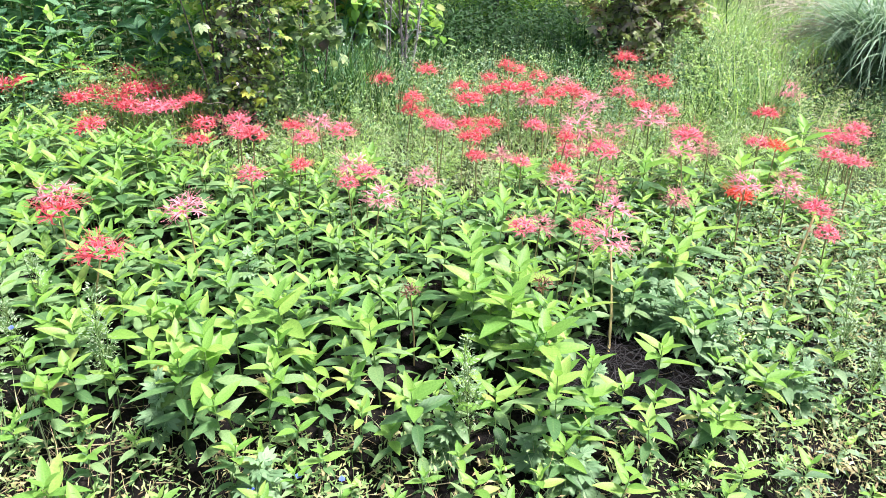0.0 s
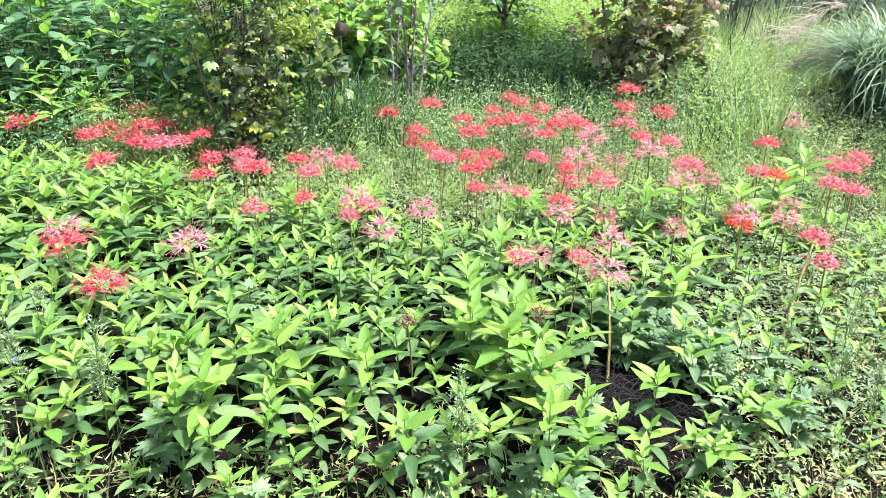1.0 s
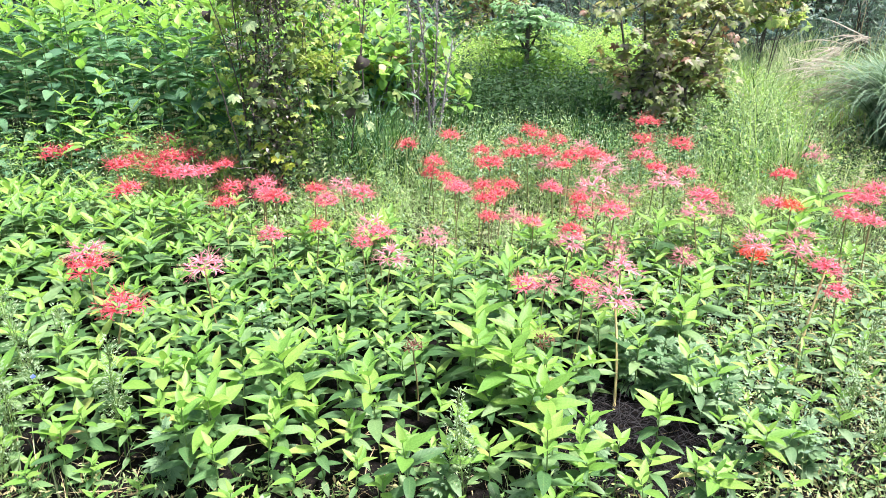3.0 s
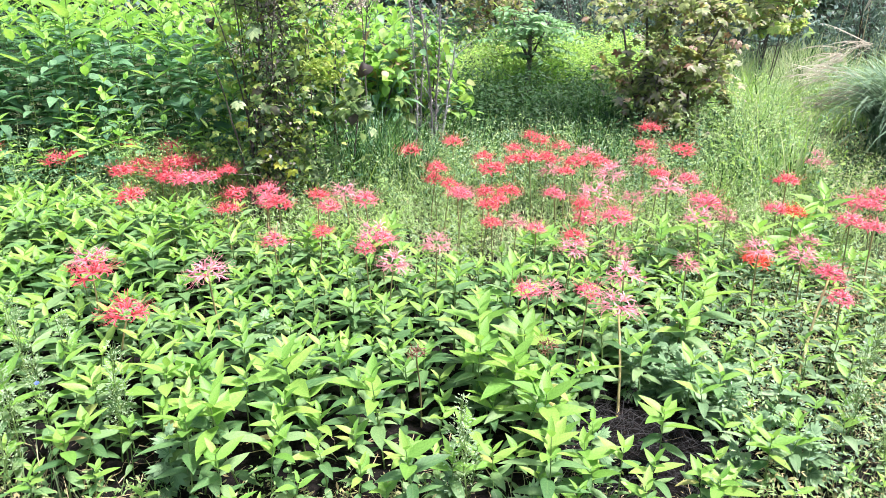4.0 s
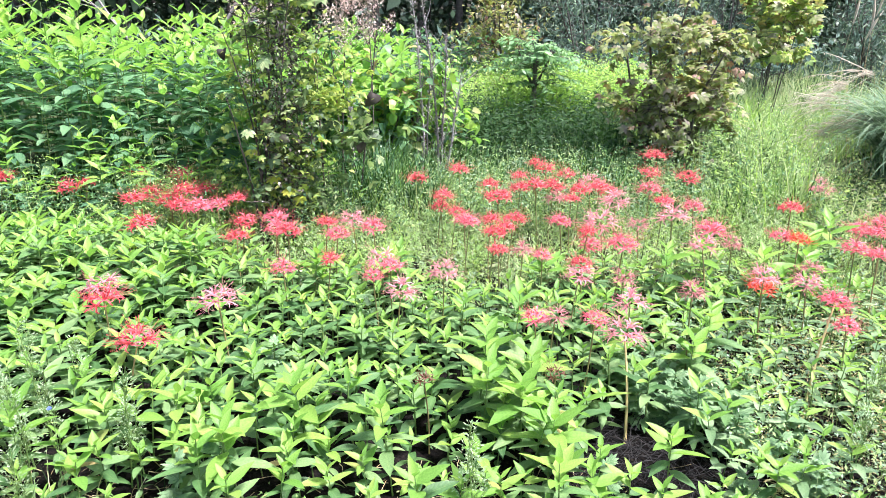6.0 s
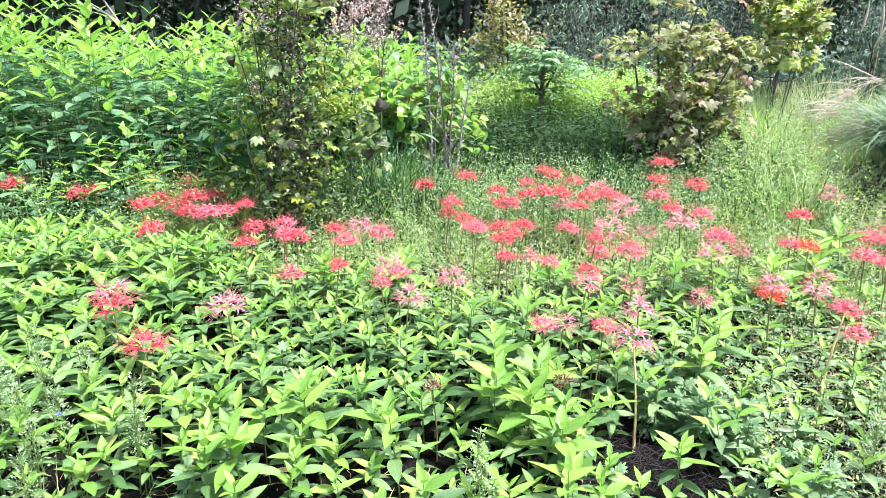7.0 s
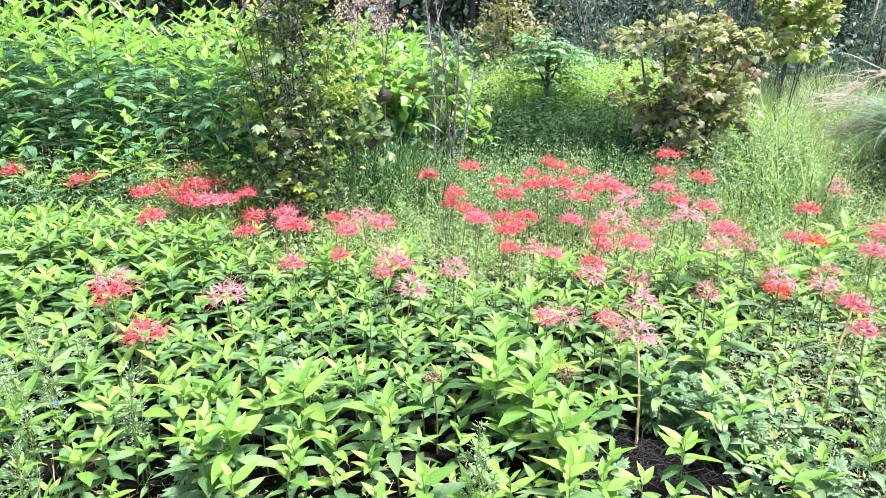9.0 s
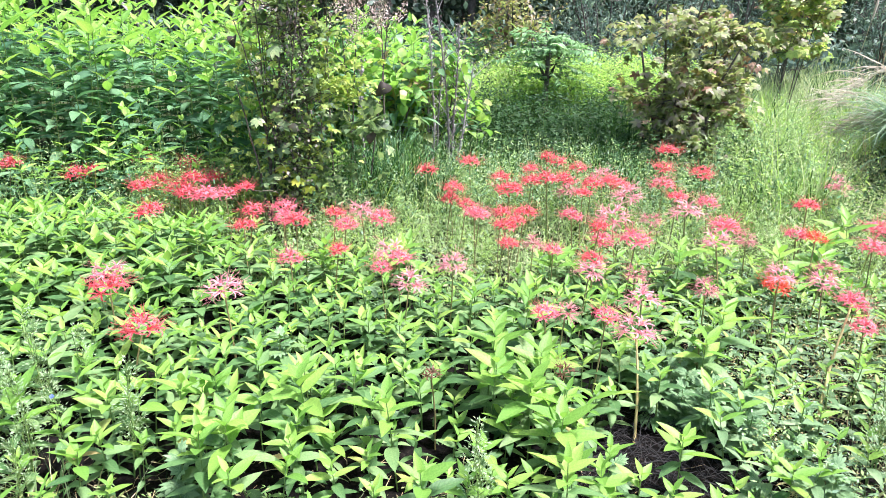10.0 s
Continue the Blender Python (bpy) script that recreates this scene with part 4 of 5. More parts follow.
def spider_lily(colour, x, y, h, size, dx=None, dy=None, stalk=None, florets=9):
    size *= 1.27 if y > 3.2 else 1.15
    z = float(ground_height(x, y))
    dx = uni(-0.05, 0.05) if dx is None else dx
    dy = uni(-0.09, 0.03) if dy is None else dy
    lily = thing("spider_lily", pose(x + dx, y + dy, z - 0.01), WORDS[colour] + " spider lily on a bare upright stem", "flower", "spider lilies")
    top = np.array((-dx, -dy, h - z - 0.012))
    t = np.linspace(0, 1, 7)[:, None]
    path = t * top + np.sin(t * math.pi) * np.array((uni(-0.012, 0.012), uni(-0.012, 0.012), 0))
    part("stem", mesh_of("stem", [(*tube(path, np.linspace(0.0044, 0.0031, 7) * (0.7 + 0.3 * size) * (1.35 if stalk else 1), 6), 0)], [stalk or SCAPE]), lily)
    a0 = uni(0, 360)
    for i in range(florets):
        me, fil = FLORETS[colour][int(rng.integers(4))]
        up_ = uni(-2, 22) if i > 1 else uni(34, 62)
        if colour in ("pale", "faded"):
            up_ = uni(-26, 4) if i > 1 else uni(20, 45)
        m = Matrix.Translation((top + np.array((0, 0, 0.006))).tolist()) @ Matrix.Diagonal((1, 1, 0.46 if colour in ("pale", "faded") else 0.54, 1)) @ Euler((0, radians(-up_), radians(a0 + (170 * i if i < 2 else 50 + 360 * i / max(1, florets - 2)) + uni(-14, 14)))).to_matrix().to_4x4() @ Matrix.Scale(size * uni(0.95, 1.12), 4)
        petals = part("floret", me, lily, m)
        part("stamen_tuft", fil, petals)


for spot in ((-2.93, 4.42, 0.45, 0.95), (-2.5, 4.45, 0.38, 0.92), (-2.4, 4.51, 0.41, 0.69), (-2.22, 4.88, 0.4, 1.09), (-1.9, 4.35, 0.37, 0.95), (-1.87, 4.0, 0.42, 0.89), (-1.8, 4.69, 0.42, 1.0), (-1.71, 4.2, 0.36, 1.08), (-1.61, 3.5, 0.41, 0.94), (-1.59, 4.14, 0.44, 0.98), (-1.58, 4.0, 0.38, 0.95), (-1.54, 4.39, 0.39, 1.02), (-1.34, 2.43, 0.4, 1.01), (-1.12, 2.21, 0.33, 1.01), (-1.04, 3.52, 0.42, 0.79), (-1.21, 3.95, 0.44, 0.73), (-1.05, 3.37, 0.38, 0.8), (-0.74, 3.24, 0.45, 0.82), (-0.57, 3.46, 0.43, 0.7),):
    spider_lily("red", *spot)
for spot in ((-0.48, 2.96, 0.4, 0.66), (-0.13, 4.72, 0.39, 0.99), (0.05, 4.05, 0.37, 0.72), (0.07, 4.01, 0.45, 0.78), (0.15, 3.92, 0.37, 0.7), (0.18, 4.75, 0.45, 0.91), (0.34, 3.03, 0.42, 0.66), (0.34, 3.62, 0.41, 0.68), (0.35, 3.38, 0.4, 0.78), (0.39, 4.51, 0.4, 0.79), (0.41, 3.42, 0.42, 0.66), (0.43, 4.2, 0.39, 1.09), (0.48, 3.66, 0.4, 0.8), (0.57, 4.22, 0.45, 0.78), (0.61, 4.69, 0.42, 0.73), (0.67, 4.23, 0.46, 0.9), (0.75, 3.01, 0.36, 0.78),):
    spider_lily("red", *spot)
for spot in ((0.77, 4.99, 0.45, 0.78), (0.81, 4.36, 0.43, 0.89), (0.82, 3.24, 0.45, 0.66), (0.83, 4.9, 0.43, 0.9), (0.85, 3.92, 0.45, 0.66), (0.94, 4.12, 0.46, 0.85), (0.94, 4.64, 0.45, 0.82), (1.09, 4.24, 0.45, 0.88), (1.19, 4.42, 0.38, 0.84), (1.4, 3.86, 0.45, 0.79), (1.58, 4.8, 0.42, 0.96), (1.71, 5.16, 0.47, 1.02), (1.84, 4.76, 0.39, 1.06), (2.11, 3.73, 0.45, 0.82),):
    spider_lily("red", *spot)
for spot in ((-1.36, 3.69, 0.46, 0.95), (-1.31, 3.89, 0.41, 0.91), (-0.89, 3.6, 0.42, 0.84), (-0.84, 3.42, 0.41, 0.77), (-0.69, 2.86, 0.39, 0.78), (-0.49, 3.28, 0.43, 0.76), (-0.31, 3.36, 0.44, 0.8), (-0.25, 2.71, 0.41, 0.7), (-0.17, 2.73, 0.45, 0.67), (0.19, 3.7, 0.38, 0.77), (0.21, 3.39, 0.46, 0.71), (0.41, 2.14, 0.46, 0.66), (0.56, 3.04, 0.39, 0.69), (0.63, 2.12, 0.46, 0.66), (0.75, 3.68, 0.38, 0.81), (0.85, 3.3, 0.36, 0.78), (0.98, 3.12, 0.42, 1.09),):
    spider_lily("pink", *spot)
for spot in ((1.5, 4.5, 0.37, 1.08), (1.57, 3.52, 0.37, 1.11), (1.65, 4.05, 0.37, 0.84), (1.67, 2.28, 0.36, 0.71), (1.67, 2.39, 0.42, 0.81, -0.17, -0.22, PALE_SCAPE), (1.87, 3.32, 0.4, 0.77), (2.07, 2.98, 0.45, 0.87), (2.18, 2.96, 0.42, 0.85), (2.45, 3.58, 0.36, 0.92), (2.52, 3.49, 0.42, 0.85), (2.44, 3.43, 0.39, 0.8),):
    spider_lily("pink", *spot)
for spot in ((1.58, 2.84, 0.3, 0.93), (1.92, 3.22, 0.42, 0.66),):
    spider_lily("orange", *spot)
for spot in ((-1.38, 2.51, 0.45, 0.89), (-0.84, 2.35, 0.45, 0.95), (-0.48, 3.82, 0.37, 0.83), (-0.24, 3.1, 0.36, 1.0), (-0.11, 2.52, 0.43, 0.79), (0.07, 2.7, 0.45, 0.83), (0.68, 2.7, 0.43, 0.82), (0.78, 2.25, 0.36, 0.95, -0.03, -0.25, PALE_SCAPE), (0.83, 4.33, 0.38, 0.81), (0.86, 2.49, 0.39, 0.86), (0.95, 3.52, 0.44, 1.06), (1.1, 4.58, 0.42, 0.86), (1.15, 4.03, 0.43, 1.0), (1.37, 3.6, 0.46, 0.96), (1.4, 3.18, 0.42, 0.88), (1.48, 2.63, 0.45, 0.78), (1.69, 2.66, 0.41, 0.78),):
    spider_lily("pale", *spot)
for spot in ((2.78, 4.68, 0.36, 1.07),):
    spider_lily("pale", *spot)
for spot in ((0.46, 3.02, 0.44, 0.66), (0.52, 2.33, 0.39, 0.66), (0.9, 2.77, 0.39, 0.66), (1.1, 2.44, 0.46, 0.66), (1.18, 3.59, 0.4, 0.66), (1.64, 3.38, 0.36, 0.66), (1.8, 2.84, 0.41, 0.66),):
    spider_lily("faded", *spot)

for x, y, h in ((0.0, 1.95, 0.30), (0.47, 1.98, 0.31)):
    spider_lily("withered", x, y, h, 0.55, florets=5)

# ---- dead stalks wrapped in vines ----
MAPLE = [lobed_leaf(1.0, 5), lobed_leaf(1.0, 7)]
MAPLE = [(v * np.array((1, s, 1)), f, u) for (v, f, u), s in ((MAPLE[0], 0.9), (MAPLE[1], 1.05), (MAPLE[0], 1.1))]
OVAL = [leaf(1, uni(0.5, 0.68), uni(0.2, 0.9), 0.25, 4) for _ in range(4)]


def cloud(n, spread_at, size, pitch=(-15, 30)):
    at = np.array([spread_at() for _ in range(n)])
    return rng.uniform(0, 360, n), rng.normal(pitch[0], pitch[1], n), rng.normal(0, 28, n), rng.uniform(size[0], size[1], n), at


def vine_shrub():
    ob = thing("vine_covered_shrub", pose(-1.0, 4.45, 0), "dead dark stalks overgrown with yellow-green vines", "shrub")
    for _ in range(11):
        x, y = rng.normal(0, 0.08), rng.normal(0, 0.1)
        p = bent((x, y, 0), (x * 0.3 + rng.normal(0, 0.03), rng.normal(0, 0.06), 1), uni(0.9, 1.75), 9, 0, 0.05)
        part("stalk", mesh_of("stalk", [(*tube(p, np.linspace(uni(0.007, 0.013), 0.003, 10)), 0)], [DARK_STEM]), ob)
    twigs = []
    for _ in range(230):
        h = uni(0.15, 1.75)
        a = uni(0, 6.28)
        p = bent((rng.normal(0.02, 0.1), rng.normal(-0.03, 0.1), h), (math.cos(a), math.sin(a), uni(-0.3, 0.9)), uni(0.1, 0.36), 4, 0.4, 0.2)
        twigs.append((*tube(p, np.linspace(0.004, 0.0012, 5), 3), 0))
    part("twigwork", mesh_of("twigwork", twigs, [DARK_STEM]), ob, None, "", "stuff")

    def at():
        h = uni(0.1, 1.85)
        return rng.normal(0.04, 0.07 + 0.045 * h), rng.normal(-0.03, 0.13), h
    part("vine_leaves", mesh_of("vine_leaves", scatter_mixed(MAPLE, *cloud(330, at, (0.035, 0.085))) + scatter_mixed(SMALL, *cloud(520, at, (0.02, 0.05))), [VINE]), ob, None, "dark and grey-green lobed vine leaves", "stuff")
    front = lambda: (rng.normal(0.04, 0.11), rng.normal(-0.16, 0.07), uni(0.08, 1.1))
    part("front_leaves", mesh_of("front_leaves", scatter_mixed(MAPLE + OVAL, *cloud(80, front, (0.03, 0.065))), [VINE]), ob, None, "mid green vine leaves", "stuff")
    foot = lambda: (rng.normal(0.24, 0.13), rng.normal(0.02, 0.12), abs(rng.normal(0.3, 0.24)) + 0.04)
    part("trailing_leaves", mesh_of("trailing_leaves", scatter_mixed(MAPLE + OVAL, *cloud(130, foot, (0.03, 0.08))) + scatter_mixed(SMALL, *cloud(220, foot, (0.025, 0.05))), [VINE]), ob, None, "grey-green vine leaves trailing at its foot", "stuff")
    sprays = ((0.25, -0.05, 1.02, 0.12, 0.08, 190), (0.42, 0.0, 0.98, 0.09, 0.07, 110), (-0.02, -0.05, 1.45, 0.12, 0.14, 170), (0.1, -0.12, 0.4, 0.12, 0.12, 70), (-0.22, -0.05, 1.2, 0.10, 0.14, 110), (-0.1, -0.15, 0.95, 0.08, 0.14, 80), (0.12, -0.16, 0.66, 0.14, 0.14, 120), (-0.05, -0.2, 0.5, 0.1, 0.16, 80), (0.05, 0.0, 1.7, 0.15, 0.10, 130), (0.3, -0.05, 1.3, 0.12, 0.15, 90), (-0.3, -0.05, 0.75, 0.08, 0.2, 60), (-0.2, -0.08, 0.3, 0.09, 0.1, 50))
    bright = []
    for sx, sy, sz, wide, high, n in sprays:
        bright += scatter_mixed(MAPLE + OVAL, *cloud(n, lambda: (rng.normal(sx, wide), rng.normal(sy, 0.07), rng.normal(sz, high)), (0.022, 0.05)))
    part("bright_leaves", mesh_of("bright_leaves", bright, [BRIGHT_VINE]), ob, None, "bright yellow-green vine leaves", "stuff")
    hang = lambda: (rng.normal(0.48, 0.13), rng.normal(0.05, 0.08), rng.normal(0.74, 0.08))
    part("hanging_leaves", mesh_of("hanging_leaves", scatter_mixed(MAPLE + OVAL, *cloud(70, hang, (0.05, 0.1))), [VINE]), ob, None, "grey-green lobed leaves on a trailing stem", "stuff")
    core = lambda: (rng.normal(0.04, 0.075), rng.normal(-0.1, 0.1), uni(0.05, 1.5))
    part("dead_leaves", mesh_of("dead_leaves", scatter_mixed(OVAL, *cloud(1700, core, (0.012, 0.034), (-40, 35))), [DRY_LEAF]), ob, None, "curled dry brown leaves", "stuff")
    for x, y, z, size in ((0.6, 0.05, 1.02, 0.13), (-0.08, -0.16, 0.9, 0.1), (0.05, -0.18, 0.78, 0.09), (0.5, 0.0, 0.7, 0.1), (-0.34, -0.05, 1.3, 0.09)):
        part("withered_leaf", mesh_of("withered_leaf", [scatter(leaf(1, 0.7, 2.2, 0.8, 7, 0.05, 4), spin(np.array([uni(-140, -40)]), np.array([uni(-60, -20)]), np.array([uni(-40, 40)]), np.array([size]), np.array([(x, y, z)])), 0)], [DRY_LEAF]), ob, None, "crumpled dark withered leaf")
    for x, y, z in ((-0.19, -0.12, 0.66), (-0.04, -0.2, 0.50), (0.06, -0.22, 0.42), (0.12, -0.18, 0.36)):
        part("yellow_leaf", mesh_of("yellow_leaf", [scatter(MAPLE[1], spin(np.array([uni(-120, -60)]), np.array([-25.0]), np.array([0.0]), np.array([0.065]), np.array([(x, y, z)])), 0)], [GOLD_LEAF]), ob, None, "bright yellow lobed leaf")


GOLD_LEAF = leaf_material("bright_yellow_leaf", ((0.0, (0.50, 0.58, 0.08)), (1.0, (0.62, 0.60, 0.10))), 0.35, 0.5, 0.2)
vine_shrub()


def seed_spray(x, y, h):
    """A dead stalk topped with pale pinkish dry seed clusters."""
    ob = thing("dry_seed_stalk", pose(x, y, 0), "dead stalk with pale dry seed clusters", "dead plant", "dry seed stalks")
    p = bent((0, 0, 0), (uni(-0.06, 0.06), 0, 1), h, 8, 0, 0.025)
    part("stalk", mesh_of("stalk", [(*tube(p, np.linspace(0.008, 0.002, 9)), 0)], [DARK_STEM]), ob)
    pieces, twigs = [], []
    for _ in range(7):
        s = p[int(rng.integers(6, 9))]
        a = uni(0, 6.28)
        q = bent(s, (math.cos(a) * 0.6, math.sin(a) * 0.4, 0.9), uni(0.2, 0.36), 5, 0.2, 0.1)
        twigs.append((*tube(q, np.linspace(0.003, 0.001, 6), 3), 0))
        n = 150
        w = rng.uniform(0.2, 1, n) * 5
        i = np.clip(w.astype(int), 0, 4)
        at = q[i] + (q[i + 1] - q[i]) * (w - i)[:, None] + rng.normal(0, 0.022, (n, 3))
        pieces += scatter_mixed(SMALL, rng.uniform(0, 360, n), rng.uniform(-60, 60, n), rng.normal(0, 40, n), rng.uniform(0.014, 0.028, n), at)
    part("twigwork", mesh_of("twigwork", twigs, [DARK_STEM]), ob, None, "", "stuff")
    part("seedwork", mesh_of("seedwork", pieces, [SEED]), ob, None, "pale pinkish dry seeds", "stuff")


for x, y, h in ((-1.05, 4.7, 1.75), (-0.86, 4.75, 1.7), (-0.7, 4.9, 1.72), (-0.62, 4.8, 1.6), (-0.46, 4.95, 1.7), (-1.25, 4.75, 1.25), (-0.78, 4.6, 1.82), (-0.55, 4.7, 1.78), (-1.12, 4.6, 1.85)):
    seed_spray(x, y, h)


def grey_stalk(x, y, h, lean):
    """A weathered bare stalk set with empty seed pods."""
    ob = thing("bare_stalk", pose(x, y, 0), "grey weathered bare stalk with empty seed pods", "dead plant", "bare grey stalks")
    p = bent((0, 0, 0), (lean, uni(-0.05, 0.05), 1), h, 9, 0, 0.03)
    part("stem", mesh_of("stem", [(*tube(p, np.linspace(0.012, 0.004, 10)), 0)], [GREY_STEM]), ob)
    n = int(190 * h)
    w = rng.uniform(1.5, 9, n)
    i = np.clip(w.astype(int), 0, 8)
    at = p[i] + (p[i + 1] - p[i]) * (w - i)[:, None] + rng.normal(0, 0.009, (n, 3))
    part("husk", mesh_of("husk", scatter_mixed(SMALL, rng.uniform(0, 360, n), rng.uniform(20, 80, n), 0 * w, rng.uniform(0.02, 0.045, n), at), [GREY_STEM]), ob, None, "", "stuff")
    side = []
    for _ in range(9):
        s = p[int(rng.integers(2, 9))]
        a = uni(0, 6.28)
        side.append((*tube(bent(s, (math.cos(a), math.sin(a) * 0.5, 1.6), uni(0.1, 0.32), 4, 0, 0.12), np.linspace(0.004, 0.001, 5), 3), 0))
    part("twigwork", mesh_of("twigwork", side, [GREY_STEM]), ob, None, "", "stuff")


for x, y, h, lean in ((0.02, 5.75, 1.85, 0.02), (0.05, 5.8, 1.35, 0.01), (-0.12, 5.75, 1.68, 0.0), (-0.08, 5.9, 1.2, -0.01), (-0.16, 5.85, 0.95, 0.05), (0.06, 5.7, 1.05, 0.22), (-0.62, 5.05, 1.15, 0.08)):
    grey_stalk(x, y, h, lean)

# ---- shrubs and small trees ----


def shrub(name, x, y, height, width, leaves, size, shapes, mats, share, label, trunks=5, low=0.1, bark=None, category="shrub", bare=0.0, spread=0.04, flare=0.28, rise=(0.0, 0.9), hang=-12, thick=1.0):
    """Several stems that fork, under an uneven crown of leaves set on the twigs."""
    ob = thing(name, pose(x, y, 0), label, category)
    ends, branches = [], []
    for i in range(trunks):
        a = 2 * math.pi * i / trunks + uni(-0.5, 0.5)
        d = np.array((math.cos(a) * flare * width / height, math.sin(a) * flare * width / height, 1))
        o = spread * width
        p = bent((o * math.cos(a), o * math.sin(a), -0.02), d, height * uni(0.7, 0.95), 7, 0, 0.08)
        part("trunk", mesh_of("trunk", [(*tube(p, np.linspace(0.02, 0.005, 8) * max(0.6, height / 1.5) * thick, 6), 0)], [bark or BARK]), ob)
        for j in range(16):
            s = p[int(rng.integers(1, 8))]
            if s[2] < low * height:
                continue
            b = uni(0, 6.28)
            q = bent(s, (math.cos(b), math.sin(b), uni(*rise)), width * uni(0.25, 0.55), 5, 0.15, 0.15)
            branches.append((*tube(q, np.linspace(0.006, 0.0015, 6), 3), 0))
            ends += [q[k] for k in range(1, 6)]
        ends += [p[k] for k in range(2, 8)]
    part("branchwork", mesh_of("branchwork", branches, [bark or BARK]), ob, None, "", "stuff")
    ends = np.array(ends)
    ends = ends[ends[:, 2] > max(bare, low) * height]
    at = ends[rng.integers(0, len(ends), leaves)] + rng.normal(0, 0.05 * max(1, width), (leaves, 3))
    who = rng.choice(len(mats), leaves, p=share)
    pieces = []
    for s in range(len(mats)):
        q = who == s
        m = int(q.sum())
        pieces += scatter_mixed(shapes, rng.uniform(0, 360, m), rng.normal(hang, 28, m), rng.normal(0, 25, m), rng.uniform(size[0], size[1], m), at[q], s)
    part("crown", mesh_of("crown", pieces, mats), ob, None, "", "stuff")
    return ob


RUST = leaf_material("rusty_leaf", ((0.0, (0.16, 0.06, 0.05)), (0.5, (0.26, 0.15, 0.10)), (1.0, (0.42, 0.33, 0.24))), 0.2, 0.55, 0.2)
shrub("maple_shrub", 2.14, 6.3, 1.8, 0.8, 1900, (0.042, 0.088), MAPLE, [LOBED, RUST, GOLD], (0.83, 0.08, 0.09), "round shrub with lobed leaves turning brown and purple", 9, 0.03, spread=0.2, flare=0.06, rise=(-0.55, 0.5), hang=-24)
shrub("golden_shrub", 1.1, 12.0, 1.9, 1.5, 1900, (0.05, 0.11), OVAL, [GOLD, LOBED, RUST], (0.5, 0.4, 0.1), "yellowing shrub behind the meadow grass", 6)
shrub("yellow_green_shrub", 5.5, 12.0, 2.6, 1.4, 750, (0.07, 0.15), MAPLE, [GOLD, WEED, RUST], (0.5, 0.4, 0.1), "tall shrub with yellow-green leaves on thin stems", 6, 0.25, thick=0.35)
shrub("rear_shrub", 4.35, 9.2, 2.15, 0.85, 380, (0.06, 0.13), MAPLE, [LOBED, GOLD, BRIGHT_VINE], (0.3, 0.25, 0.45), "yellow-green lobed-leaved shrub behind the round one", 4, 0.35, bare=0.44, thick=0.3, rise=(-0.2, 0.8))
for x, y, h, w in ((-0.5, 5.75, 1.22, 0.8), (-0.1, 6.3, 1.2, 0.9), (-0.75, 6.2, 1.3, 0.8)):
    shrub("broad_leaved_bush", x, y, h, w, 1000, (0.08, 0.145), OVAL, [TALL_YOUNG, TALL_LEAF, GOLD], (0.58, 0.3, 0.12), "bush with broad yellow-green and dark leaves", 6, 0.05)
NEEDLE = [leaf(1, 0.22, uni(0.2, 0.7), 0, 2, 0, 1) for _ in range(3)]
for x, y, h, w in ((2.7, 13.0, 2.3, 2.0), (4.6, 14.5, 2.6, 2.2), (7.4, 12.0, 2.2, 2.2), (9.2, 13.0, 2.7, 2.4), (6.2, 15.0, 2.6, 2.3), (11.2, 14.5, 2.6, 2.4), (8.2, 10.2, 1.5, 1.8)):
    shrub("feathery_shrub", x, y, h, w, 4600, (0.06, 0.13), NEEDLE, [FEATHER, GREY_WEED], (0.88, 0.12), "feathery grey-green shrub at the edge of the wood", 6, 0.05)
for x, y, h, w in ((-1.0, 9.3, 1.3, 1.4), (-0.35, 9.8, 1.1, 1.3), (2.1, 10.8, 0.8, 1.4), (3.0, 11.4, 0.9, 1.5), (0.2, 11.4, 1.2, 1.5)):
    shrub("leafy_bush", x, y, h, w, 750, (0.08, 0.17), LOW_MATURE, [TALL_YOUNG, TALL_LEAF], (0.45, 0.55), "bright green leafy bush in the sun", 6, 0.05)


def small_tree():
    """A young tree with flat layers of paired leaflets."""
    ob = thing("young_tree", pose(1.13, 8.4, 0), "young tree with flat layers of feathery leaves", "tree")
    p = bent((0, 0, -0.02), (0.03, 0, 1), 1.15, 7, 0, 0.03)
    part("trunk", mesh_of("trunk", [(*tube(p, np.linspace(0.044, 0.02, 8), 7), 0)], [BARK]), ob)
    for side in (-1, 1):
        part("fork", mesh_of("fork", [(*tube(bent(p[4], (0.45 * side, 0.1, 1), 0.5, 6, 0, 0.06), np.linspace(0.024, 0.008, 7), 6), 0)], [BARK]), ob)
    shape = leaf(1, 0.42, 0.3, 0.1, 3)
    for i in range(48):
        s = p[int(rng.integers(5, 8))] + np.array((0, 0, uni(-0.14, 0.04)))
        if i > 44:
            s = p[int(rng.integers(1, 4))]
        a = 2.399 * i
        q = bent(s, (math.cos(a), math.sin(a), uni(0.0, 0.75)), uni(0.35, 0.72), 8, uni(0.4, 1.0), 0.06)
        pieces = [(*tube(q, np.linspace(0.005, 0.0012, 9), 3), 1)]
        n = 34
        w = np.repeat(np.linspace(1.5, 7.9, n // 2), 2)
        k = w.astype(int)
        at = q[k] + (q[k + 1] - q[k]) * (w - k)[:, None]
        az = np.degrees(a) + np.tile((68, -68), n // 2) + rng.normal(0, 8, n)
        pieces.append(scatter(shape, spin(az, rng.normal(-10, 18, n), rng.normal(0, 22, n), rng.uniform(0.06, 0.105, n), at), 0))
        part("branch", mesh_of("branch", pieces, [TREE_LEAF, BARK]), ob)


